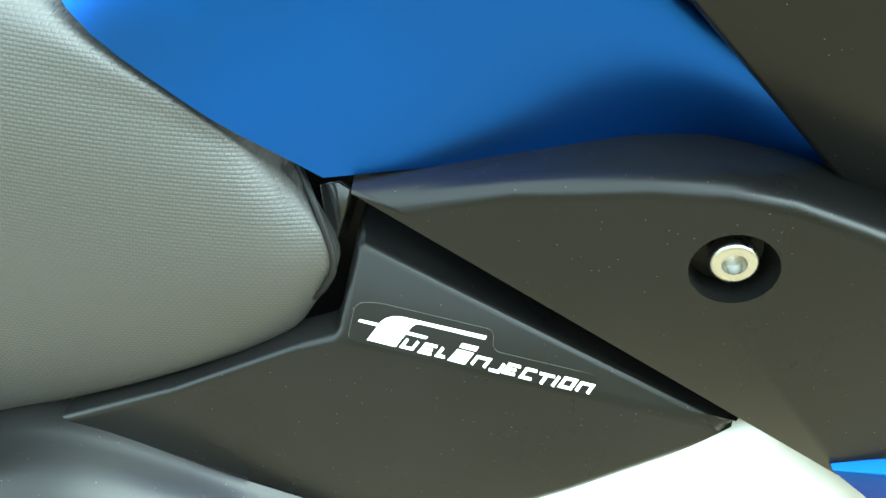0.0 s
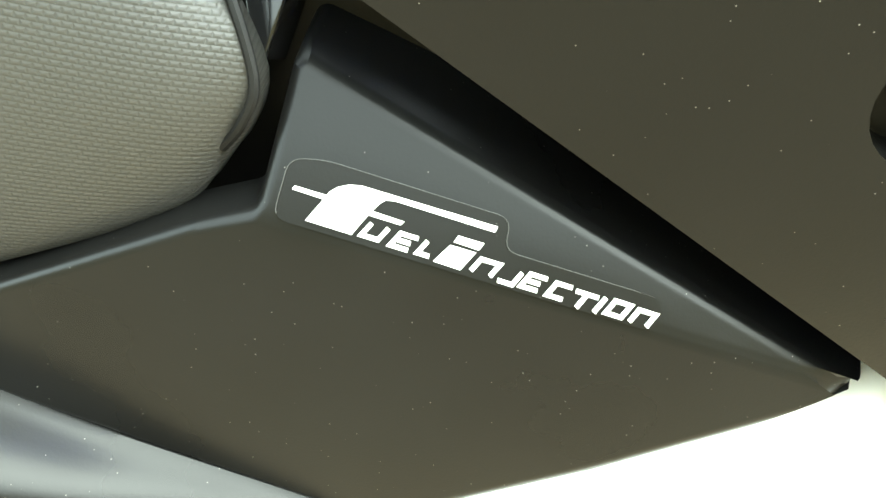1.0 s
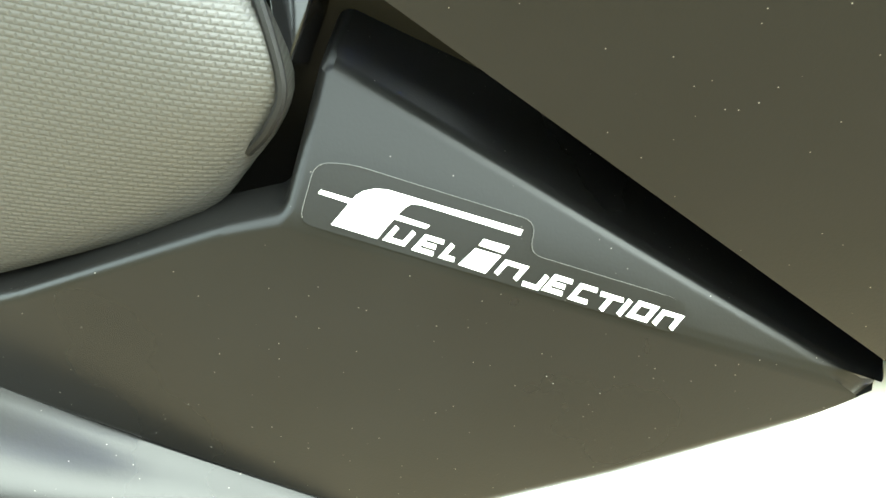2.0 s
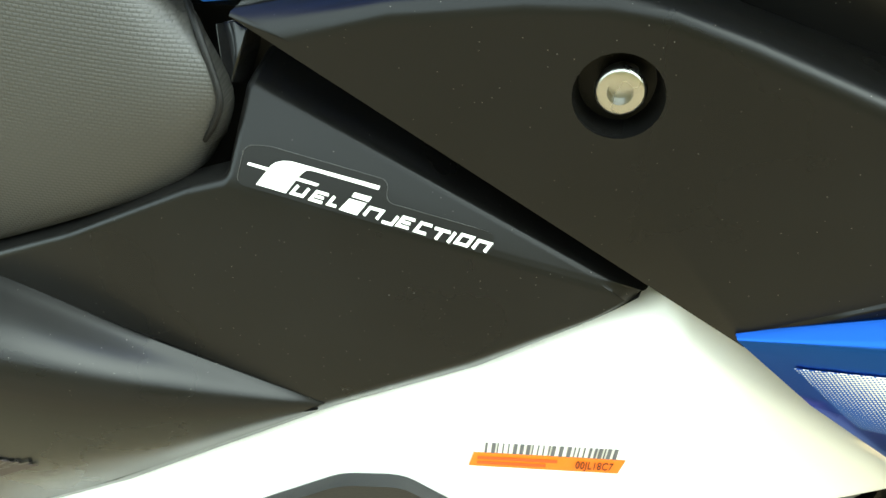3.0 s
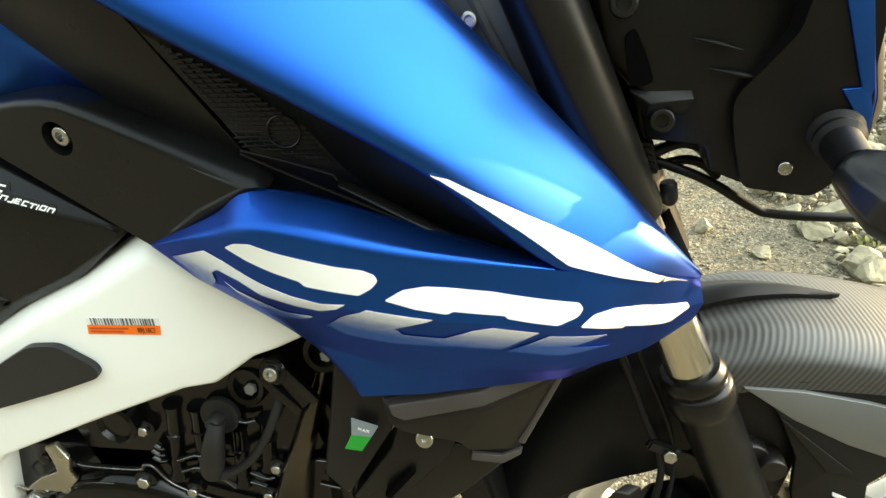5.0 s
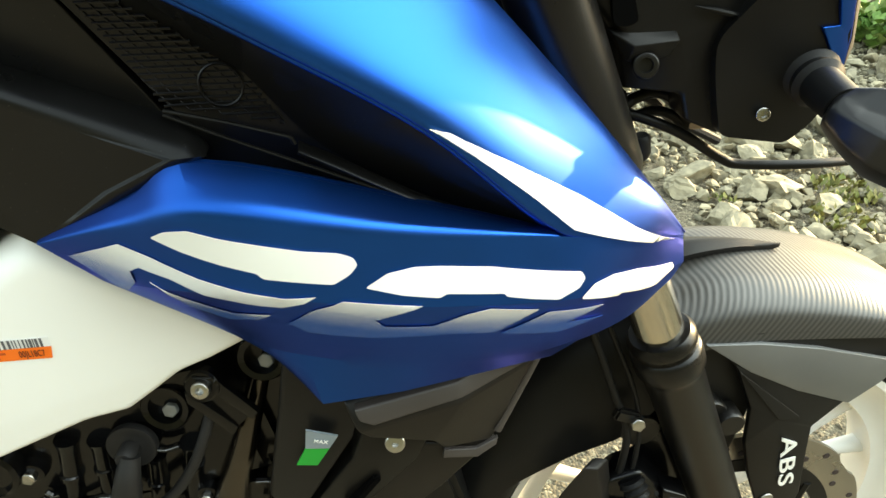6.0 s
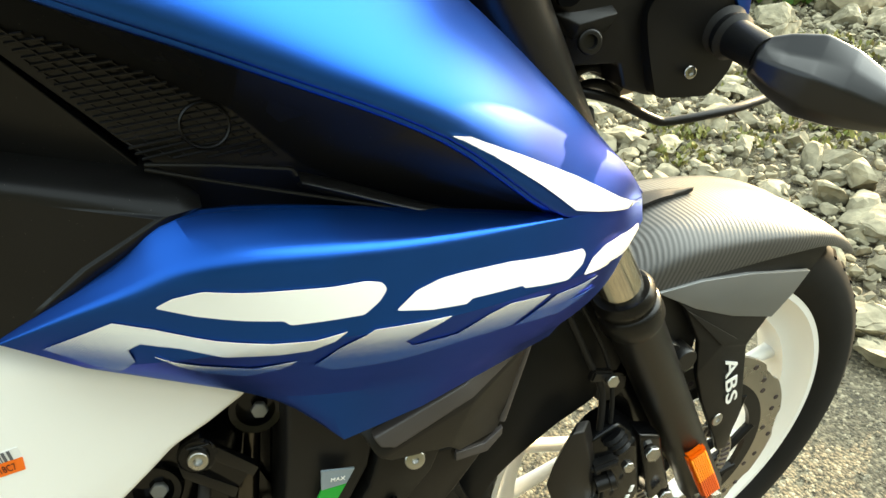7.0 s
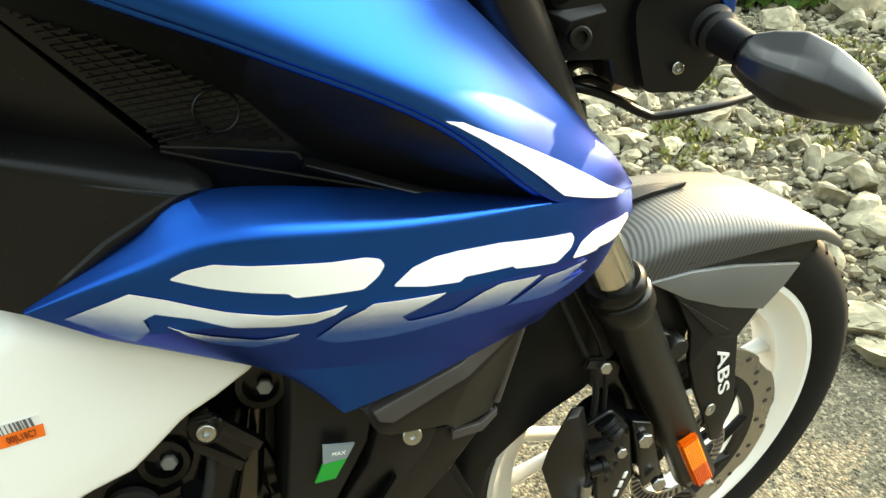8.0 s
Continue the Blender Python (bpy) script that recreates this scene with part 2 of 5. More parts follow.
def drape(outline, tree, lift=0.0006, step=0.01, thick=0.0003, start=-0.5):
    """A thin film with an outline in x and z, laid on a surface seen from the side."""
    bm = bmesh.new()
    bm.faces.new([bm.verts.new((x, 0, z)) for x, z in outline])
    xs, zs = [p[0] for p in outline], [p[1] for p in outline]
    for axis, lo, hi in ((0, min(xs), max(xs)), (2, min(zs), max(zs))):
        k = 1
        while lo + k * step < hi:
            co, no = [0, 0, 0], [0, 0, 0]
            co[axis], no[axis] = lo + k * step, 1
            bmesh.ops.bisect_plane(bm, geom=list(bm.verts) + list(bm.edges) + list(bm.faces), plane_co=co, plane_no=no)
            k += 1
    bmesh.ops.triangulate(bm, faces=bm.faces)
    for v in list(bm.verts):
        hit = tree.ray_cast(Vector((v.co.x, start, v.co.z)), Vector((0, 1, 0)))
        if hit[0] is None:
            near = tree.find_nearest(Vector((v.co.x, -0.14, v.co.z)))
            v.co = near[0] + near[1] * lift
        else:
            v.co = hit[0] + hit[1] * (lift if hit[1].y < 0 else -lift)
    ext = bmesh.ops.extrude_face_region(bm, geom=list(bm.faces))
    for w in [e for e in ext["geom"] if isinstance(e, bmesh.types.BMVert)]:
        w.co.y -= thick
    return bm


def bolt(name, at, axis, r, parent=bike, mat=STEEL, h=0.005, socket=0.5, sides=24, label=""):
    """A screw head with a rounded rim and a hexagon socket."""
    prof = [(0, r * 0.9), (h * 0.7, r), (h * 0.95, r * 0.92), (h, r * 0.8)]
    if socket:
        prof += [(h, r * socket), (h * 0.35, r * socket * 0.92)]
    return part(name, turned(at, axis, prof, sides), mat, parent, label, 50)


# ---- motorcycle: body panels ----
TANK_SIDE = [(.74, -.160, .945), (.834, -.170, .890), (.908, -.172, .851), (.981, -.173, .809), (1.052, -.1555, .7450), (1.108, -.130, .7225), (1.153, -.094, .7025)]
TANK_BULGE = [(.768, -.122, .986), (.859, -.134, .934), (.936, -.135, .890), (1.010, -.134, .839), (1.076, -.126, .773), (1.119, -.116, .738), (1.154, -.092, .7035)]
TANK_FRONT = [(.80, -.085, 1.01), (.905, -.098, .950), (.978, -.102, .886), (1.030, -.102, .838), (1.091, -.101, .776), (1.126, -.098, .737), (1.155, -.090, .7035)]
TANK_INNER = [(.82, -.03, 1.015), (.92, -.04, .945), (.975, -.050, .872), (1.020, -.055, .825), (1.082, -.060, .764), (1.118, -.064, .727), (1.149, -.070, .698)]
TANK_LOW = [(a[0] * .62 + b[0] * .38, a[1] * .82 + b[1] * .18, a[2] * .62 + b[2] * .38) for a, b in zip(TANK_SIDE, TANK_BULGE)]
TANK_UNDER = [(x, y + .016 * k, z - .003 * k) for (x, y, z), k in zip(TANK_SIDE, (1, 1, 1, 1, .45, .12, .02))]
tank_bm = loft([TANK_UNDER, TANK_SIDE, TANK_LOW, TANK_BULGE, TANK_FRONT, TANK_INNER], 37, 6, (0, 0.006, -0.004))
part("tank_shell", mirrored(tank_bm), BLUE, bike)
tank = part("tank_shell", tank_bm, BLUE, bike, "satin blue fuel tank shell", 60)

RIDGE = [(.783, -.124, .733), (.838, -.150, .757), (.887, -.170, .772), (.965, -.168, .759), (1.050, -.156, .744), (1.108, -.130, .722), (1.153, -.094, .702)]
WAIST = [(.812, -.128, .711), (.852, -.155, .722), (.900, -.169, .724), (.968, -.172, .716), (1.052, -.158, .704), (1.110, -.130, .692), (1.160, -.090, .680)]
CREASE = [(0.8647, -0.127, 0.6752), (0.8837, -0.137, 0.6718), (0.914, -0.1455, 0.6663), (0.9702, -0.15, 0.6596), (1.0542, -0.139, 0.6537), (1.1126, -0.1145, 0.6524), (1.1581, -0.082, 0.6595)]
HEM = [(0.892, -0.13, 0.664), (0.9002, -0.134, 0.6509), (0.9216, -0.142, 0.624), (0.9696, -0.143, 0.6309), (1.065, -0.126, 0.6365), (1.1105, -0.106, 0.6463), (1.156, -0.08, 0.656)]
TOPLIP = [(.783, -.121, .734), (.838, -.138, .764), (.879, -.147, .786), (.934, -.150, .776), (.983, -.150, .762), (1.034, -.152, .746), (1.050, -.154, .7445)]
HEM = tuple(HEM)


def grid_faces(bm, rows):
    v = [[bm.verts.new(p) for p in r] for r in rows]
    for p, q in zip(v, v[1:]):
        for i in range(len(p) - 1):
            bm.faces.new((p[i], p[i + 1], q[i + 1], q[i]))


def across(rails, nv):
    """Rows between splined rails of equal length, rounded across."""
    cols = [spline(c, nv) if len(c) > 2 else [Vector(c[0]).lerp(Vector(c[1]), k / (nv - 1)) for k in range(nv)] for c in zip(*rails)]
    return [[c[j] for c in cols] for j in range(nv)]


ridge, waist, crease, hem = spline(RIDGE, 37), spline(WAIST, 37), spline(CREASE, 37), spline(HEM, 37)
lip = spline(TOPLIP[:3] + TOPLIP[4:5] + TOPLIP[6:], 25)
side_bm = bmesh.new()
flank, shelf = across([ridge, waist, crease], 11), across([ridge[:25], lip], 4)
fillet = [[] for _ in range(7)]
for i in range(25):
    p, q, w = ridge[i], flank[1][i] - ridge[i], shelf[1][i] - ridge[i]
    r = min(.0065, .85 * q.length, .85 * w.length)
    e0, e1 = p + q.normalized() * r, p + w.normalized() * r
    flank[0][i], shelf[0][i] = e0, e1
    for k in range(7):
        t = k / 6
        fillet[k].append((1 - t) ** 2 * e0 + 2 * t * (1 - t) * p + t * t * e1)
grid_faces(side_bm, flank)
grid_faces(side_bm, fillet)
grid_faces(side_bm, shelf)
grid_faces(side_bm, across([crease, hem], 5))
grid_faces(side_bm, across([lip, [p + Vector((0, .03, -.014)) for p in lip]], 3))
bmesh.ops.remove_doubles(side_bm, verts=side_bm.verts, dist=0.0003)
bmesh.ops.recalc_face_normals(side_bm, faces=side_bm.faces)
fold = [e for e in side_bm.edges if len(e.link_faces) == 2 and e.calc_face_angle(0) > radians(13)]
bmesh.ops.bevel(side_bm, geom=fold, offset=.0022, segments=4, affect="EDGES", profile=0.5, clamp_overlap=True)
ext_s = bmesh.ops.extrude_face_region(side_bm, geom=list(side_bm.faces))
for v in [e for e in ext_s["geom"] if isinstance(e, bmesh.types.BMVert)]:
    v.co.y += .004
part("tank_shroud", mirrored(side_bm), BLUE, bike)
shroud = part("tank_shroud", side_bm, BLUE, bike, "satin blue tank shroud with white stripes", 50)



def cover_face(x, z, back=0.0):
    """A point on the plane of the side cover's flat face."""
    a, b, c = Vector((.636, -.092, .809)), Vector((.868, -.144, .788)), Vector((.783, -.1215, .731))
    n = (b - a).cross(c - a)
    return Vector((x, a.y - (n.x * (x - a.x) + n.z * (z - a.z)) / n.y + back, z))


CREST = [(.638, .8092), (.672, .8205), (.708, .8284), (.728, .8306), (.744, .8296), (.762, .8246), (.820, .8058), (.875, .7880), (.875, .7880), (.832, .7622), (.791, .7302)]
INSET = [(.644, .8060), (.673, .8145), (.707, .8222), (.727, .8244), (.741, .8234), (.758, .8188), (.8165, .8000), (.862, .7855), (.862, .7855), (.828, .7660), (.786, .7350)]
OUTER = [(.626, -.088, .812), (.670, -.0865, .8215), (.708, -.0855, .8292), (.729, -.0862, .8315), (.748, -.0890, .8298), (.778, -.1010, .8225), (.822, -.1130, .8118), (.866, -.1255, .8005)]
OUTER = [Vector(p) for p in OUTER] + [cover_face(.8800, .7868, .004), cover_face(.836, .7600, .004), cover_face(.795, .7255, .004)]
SCREW = cover_face(.7335, .8045)
HOLD = [tuple(Vector(p) + (Vector((.74, .785)) - Vector(p)).normalized() * .0014) for p in INSET[:8] + INSET[9:]]
cover_v, cover_f = [cover_face(*p) for p in INSET] + [cover_face(.7865, .7290), cover_face(.626, .8112)], [tuple(range(79, 89)) + (11, 12), (12, 0, 79), (88, 10, 11), (12, 0, 13, 14, 15, 16, 17, 18), (11, 10, 73, 74, 75, 76, 77, 78)]
for k in range(11):
    p, q = cover_face(*INSET[k]), cover_face(*CREST[k])
    w = q.lerp(OUTER[k], .45)
    cover_v += [(1 - t) ** 2 * p + 2 * t * (1 - t) * q + t * t * w for t in (.2, .4, .6, .8, 1)] + [OUTER[k]]
cover_v += [cover_face(*p) for p in HOLD]
ring = list(range(8)) + [9, 10]
cover_f += [(79 + m, ring[m], ring[m + 1], 80 + m) for m in range(9)]
for k in range(10):
    if k == 7:
        cover_f += [(7, 13 + 48, 13 + 42)] + [(13 + 42 + m, 13 + 48 + m, 14 + 48 + m, 14 + 42 + m) for m in range(5)]
        continue
    a, b = 13 + 6 * k, 19 + 6 * k
    cover_f += [(k, k + 1, b, a)] + [(a + m, b + m, b + m + 1, a + m + 1) for m in range(5)]
cover_bm = facets(cover_v, cover_f, (0, .012, 0), 0, 5, (SCREW, .0118))
bmesh.ops.remove_doubles(cover_bm, verts=cover_bm.verts, dist=.00005)
part("side_cover", mirrored(cover_bm), BLACK, bike)
cover = part("side_cover", cover_bm, BLACK, bike, "satin black folded side cover", 38)

PB = [(.626, -.082, .790), (.620, -.098, .762), (.7580, -.1095, .7347), (.607, -.099, .758), (.562, -.100, .737), (.518, -.101, .721), (.470, -.102, .704),
      (.647, -.111, .6720), (.5925, -.124, .683), (.531, -.135, .705), (.462, -.137, .723),
      (.702, -.1095, .699), (.550, -.110, .6095), (.440, -.108, .550), (.630, -.040, .797), (.770, -.085, .737)]
PB += [(x + .0045, y + .0075, z - .0085) for x, y, z in (PB[11], PB[7], PB[12], PB[13])]
pb_bm = facets(PB, [(1, 2, 0), (0, 2, 15, 14), (1, 3, 4, 5, 7, 11, 2), (2, 11, 16), (11, 7, 17, 16), (7, 12, 18, 17), (12, 13, 19, 18)], (0, .014, 0), .0045, 5)
pb_bm = merge(pb_bm, loft([[(.649, -.1110, .6735), (.583, -.1058, .6968), (.518, -.1005, .7215), (.466, -.1015, .7030)],
     [(.645, -.1118, .6720), (.5925, -.1215, .6840), (.531, -.1320, .7060), (.460, -.1340, .7160)],
     [(.641, -.1120, .6690), (.585, -.1195, .6540), (.528, -.1270, .6480), (.455, -.1290, .6420)],
     [(.646, -.1105, .6690), (.550, -.1095, .6095), (.495, -.1085, .5800), (.440, -.1075, .5500)]], 40, 8, (0, .010, 0)))
part("seat_side_panel", mirrored(pb_bm), BLACK, bike)
panel = part("seat_side_panel", pb_bm, BLACK, bike, "satin black faceted panel below the seat", 25)

FR_TOP = [(.436, .541), (.557, .604), (.652, .663), (.707, .691), (.771, .735), (.893, .668)]
FR_IN = [(.436, .531), (.561, .593), (.657, .652), (.712, .680), (.772, .716), (.880, .655)]
FR_LOW = [(.853, .640), (.833, .631), (.816, .617), (.797, .602), (.770, .595), (.69, .5575), (.622, .524), (.580, .503), (.566, .489), (.553, .44), (.536, .36), (.40, .36), (.385, .48)]
fr_v = [(x, -.101, z) for x, z in FR_TOP] + [(x, -.1145, z) for x, z in FR_IN] + [(x, -.1145, z) for x, z in FR_LOW]
fr_bm = facets(fr_v, [tuple(range(6, 25))] + [(k, k + 1, k + 7, k + 6) for k in range(5)], (0, .045, 0), .005, 4)
part("frame_spar", mirrored(fr_bm), WHITE, bike)
spar = part("frame_spar", fr_bm, WHITE, bike, "pearl white painted frame spar", 30)

KNEE = [(.700, -.098, .880), (.773, -.099, .817), (.864, -.1235, .7955), (.812, -.125, .873), (.780, -.135, .925), (.690, -.110, .935)]
part("knee_trim", facets(KNEE, [(0, 1, 2, 3), (0, 3, 4, 5)], (0, .008, 0), .001), BLACK, bike, "black knee trim panel")
REC = [(.866, -.1265, .8025), (.812, -.1245, .873), (.780, -.135, .928), (.834, -.160, .893), (.908, -.162, .853), (.981, -.163, .811), (1.048, -.150, .744), (.983, -.125, .745), (.930, -.125, .760), (.880, -.125, .770),
       (.925, -.128, .792), (.900, -.128, .822)]
recess = part("recess_trim", facets(REC, [(0, 10, 11, 1), (1, 11, 4, 3, 2), (11, 10, 5, 4), (10, 7, 6, 5), (0, 9, 8, 7, 10)], (0, .006, 0), .001), BLACK, bike, "black recessed trim between tank and shroud")

BW0 = [(.617, -.084, .813), (.672, -.082, .820), (.724, -.082, .828), (.776, -.094, .819)]
BW1 = [(.580, -.088, .838), (.640, -.088, .860), (.690, -.092, .866), (.740, -.094, .850)]
BW2 = [(.548, -.078, .866), (.600, -.082, .900), (.655, -.088, .910), (.704, -.090, .877)]
BW3 = [(.540, -.030, .900), (.590, -.050, .945), (.640, -.070, .955), (.690, -.082, .915)]
bw_bm = loft([BW0, BW1, BW2, BW3], 18, 5)
part("tank_rear_panel", mirrored(bw_bm), BLUE, bike)
part("tank_rear_panel", bw_bm, BLUE, bike, "satin blue rear tank panel", 60)

TT0 = [(.545, -.035, .900), (.64, -.068, .955), (.74, -.100, .990), (.82, -.050, 1.013), (.93, -.04, .940)]
TT1 = [(.54, MID, .920), (.64, MID, .985), (.74, MID, 1.025), (.83, MID, 1.03), (.94, MID, .945)]
part("tank_top", loft([TT0, TT1, [(x, 2 * MID - y, z) for x, y, z in TT0]], 24, 6, (0, 0, -.005)), BLUE, bike, "satin blue tank top")

# ---- motorcycle: seat ----
SEAT = bpy.data.materials.new("seat_vinyl")
SEAT.use_nodes = True
_n, _l = SEAT.node_tree.nodes, SEAT.node_tree.links
_tc, _map, _br, _bp, _nz = _n.new("ShaderNodeTexCoord"), _n.new("ShaderNodeMapping"), _n.new("ShaderNodeTexBrick"), _n.new("ShaderNodeBump"), _n.new("ShaderNodeTexNoise")
_map.inputs["Rotation"].default_value = (radians(-90), 0, radians(9))
_l.new(_tc.outputs["Object"], _map.inputs["Vector"])
_l.new(_map.outputs["Vector"], _br.inputs["Vector"])
_br.inputs["Scale"].default_value = 1.0
_br.inputs["Brick Width"].default_value = 0.0018
_br.inputs["Row Height"].default_value = 0.00115
_br.inputs["Mortar Size"].default_value = 0.00045
_br.inputs["Mortar Smooth"].default_value = 1.0
_br.inputs["Color1"].default_value, _br.inputs["Color2"].default_value, _br.inputs["Mortar"].default_value = (.0365, .0355, .0335, 1), (.034, .0335, .0315, 1), (.027, .0265, .0245, 1)
_nz.inputs["Scale"].default_value = 25
_l.new(_tc.outputs["Object"], _nz.inputs["Vector"])
_l.new(_br.outputs["Color"], _n["Principled BSDF"].inputs["Base Color"])
_n["Principled BSDF"].inputs["Roughness"].default_value = 0.5
_bp.inputs["Strength"].default_value = 0.22
_bp.inputs["Distance"].default_value = 0.0005
_bp.invert = True
_l.new(_br.outputs["Fac"], _bp.inputs["Height"])
_l.new(_bp.outputs["Normal"], _n["Principled BSDF"].inputs["Normal"])
S0 = [(.42, -.060, .680), (.50, -.075, .712), (.557, -.080, .734), (.598, -.080, .751), (.609, -.078, .764)]
S1 = [(.42, -.085, .690), (.50, -.094, .720), (.557, -.096, .741), (.600, -.091, .757), (.615, -.086, .771)]
S2 = [(.42, -.098, .740), (.50, -.100, .765), (.555, -.100, .783), (.597, -.096, .785), (.620, -.089, .787)]
S3 = [(.42, -.092, .850), (.50, -.090, .848), (.552, -.090, .838), (.588, -.087, .823), (.610, -.082, .806)]
S4 = [(.42, -.040, .885), (.50, -.060, .880), (.545, -.072, .862), (.581, -.074, .836), (.604, -.068, .812)]
S5 = [(.42, MID, .890), (.50, MID, .886), (.545, MID, .870), (.581, MID, .84), (.604, MID, .815)]
seat_bm = loft([S0, S1, S2, S3, S4, S5], 26, 5, (0, .01, -.002))
part("seat", mirrored(seat_bm), SEAT, bike)
seat = part("seat", seat_bm, SEAT, bike, "black ribbed vinyl seat", 60)

# ---- motorcycle: fork and wheel ----
RAKE = Vector((.4226, 0, -.9063))
FY = -.068
F0 = Vector((1.1706, FY, .5965))


def fork_at(s, y=FY):
    """A point on the fork's axis, s metres down from the seal."""
    p = F0 + RAKE * s
    return Vector((p.x, y, p.z))


for fy in (FY, 2 * MID - FY):
    leg = part("fork_leg", turned(fork_at(0, fy), RAKE, [(-.009, .0192), (-.008, .0230), (-.003, .0262), (.002, .0262), (.004, .0248), (.008, .0246), (.010, .0268), (.013, .0276), (.027, .0276), (.031, .0258), (.037, .0238), (.30, .0225), (.335, .024), (.345, .020)], 40), FORKBLACK, bike, "black lower fork leg")
    part("fork_tube", turned(fork_at(-.16, fy), RAKE, [(0, .0186), (.155, .0186)], 40), CHROME, leg, "bare chrome fork tube")
    part("upper_fork_tube", turned(fork_at(-.42, fy), RAKE, [(0, .024), (.262, .024), (.268, .0225)], 40), FORKBLACK, leg, "black upper fork tube")
AX = Vector((1.302, MID, .297))
ydir = (0, 1, 0)
wheel = part("front_wheel", turned(AX, ydir, [(-.036, .229), (-.036, .222), (-.030, .216), (-.022, .205), (-.020, .190), (0, .187), (.020, .190), (.022, .205), (.030, .216), (.036, .222), (.036, .229), (.030, .222), (0, .212), (-.030, .222)], 96, True), WHITE, bike, "white cast alloy front wheel")
ty = [(-.030, .226), (-.038, .232), (-.044, .250), (-.045, .268), (-.038, .284), (-.022, .294), (0, .297), (.022, .294), (.038, .284), (.045, .268), (.044, .250), (.038, .232), (.030, .226), (0, .222)]
part("tyre", turned(AX, ydir, ty, 120, True), TYRE, wheel, "black grooved road tyre")

# ---- ground ----
GROUND = bpy.data.materials.new("gravelly_soil")
GROUND.use_nodes = True
_n, _l = GROUND.node_tree.nodes, GROUND.node_tree.links
_tc, _bp = _n.new("ShaderNodeTexCoord"), _n.new("ShaderNodeBump")
_grit, _sep, _cr, _nz, _mr, _mul = (_n.new(k) for k in ("ShaderNodeTexVoronoi", "ShaderNodeSeparateColor", "ShaderNodeValToRGB", "ShaderNodeTexNoise", "ShaderNodeMapRange", "ShaderNodeVectorMath"))
_grit.inputs["Scale"].default_value = 170
_l.new(_tc.outputs["Object"], _grit.inputs["Vector"])
_l.new(_grit.outputs["Color"], _sep.inputs["Color"])
_l.new(_sep.outputs[0], _cr.inputs["Fac"])
for _p, _c in ((0.0, (.044, .038, .024, 1)), (1.0, (.26, .23, .155, 1)), (0.35, (.087, .074, .047, 1)), (0.8, (.145, .123, .078, 1))):
    _e = _cr.color_ramp.elements[int(_p)] if _p in (0.0, 1.0) else _cr.color_ramp.elements.new(_p)
    _e.color = _c
_nz.inputs["Scale"].default_value = 7
_nz.inputs["Detail"].default_value = 6
_l.new(_tc.outputs["Object"], _nz.inputs["Vector"])
_mr.inputs["From Min"].default_value, _mr.inputs["From Max"].default_value = 0.3, 0.7
_mr.inputs["To Min"].default_value, _mr.inputs["To Max"].default_value = 0.7, 1.3
_l.new(_nz.outputs["Fac"], _mr.inputs["Value"])
_mul.operation = "SCALE"
_l.new(_cr.outputs["Color"], _mul.inputs[0])
_l.new(_mr.outputs["Result"], _mul.inputs["Scale"])
_l.new(_mul.outputs["Vector"], _n["Principled BSDF"].inputs["Base Color"])
_n["Principled BSDF"].inputs["Roughness"].default_value = 0.92
_bp.inputs["Strength"].default_value = 0.9
_bp.inputs["Distance"].default_value = 0.003
_bp.invert = True
_l.new(_grit.outputs["Distance"], _bp.inputs["Height"])
_l.new(_bp.outputs["Normal"], _n["Principled BSDF"].inputs["Normal"])
gm = bmesh.new()
bmesh.ops.create_grid(gm, x_segments=2, y_segments=2, size=400)
ground = tagged(part("ground", gm, GROUND, None, "dry sandy gravel ground", smooth=False), category="ground", kind="structure")

# unseen bank, added behind the camera to block low sky from reflections
blocker_bm = bmesh.new()
bmesh.ops.create_grid(blocker_bm, x_segments=60, y_segments=10, size=1)
for v in blocker_bm.verts:
    h = (v.co.y + 1) / 2
    v.co = Vector((v.co.x * 14, -5.0 - 1.2 * h + .35 * noise.noise((v.co.x * 9, h * 3, 1)), -.05 + 4.2 * h + .5 * noise.noise((v.co.x * 5, h * 2, 4)) * h))
BLOCKER = material("sky_blocker_olive", (0.055, 0.060, 0.028), 0.95, 0, 0, 0.5, 40, 0.45, 3)
ext_ = bmesh.ops.extrude_face_region(blocker_bm, geom=list(blocker_bm.faces))
for v in [e for e in ext_["geom"] if isinstance(e, bmesh.types.BMVert)]:
    v.co.y -= .6
tagged(part("unseen_sky_blocker", blocker_bm, BLOCKER, None, "unseen olive bank added to keep low sky out of the panels' reflections"), category="wall", kind="structure")

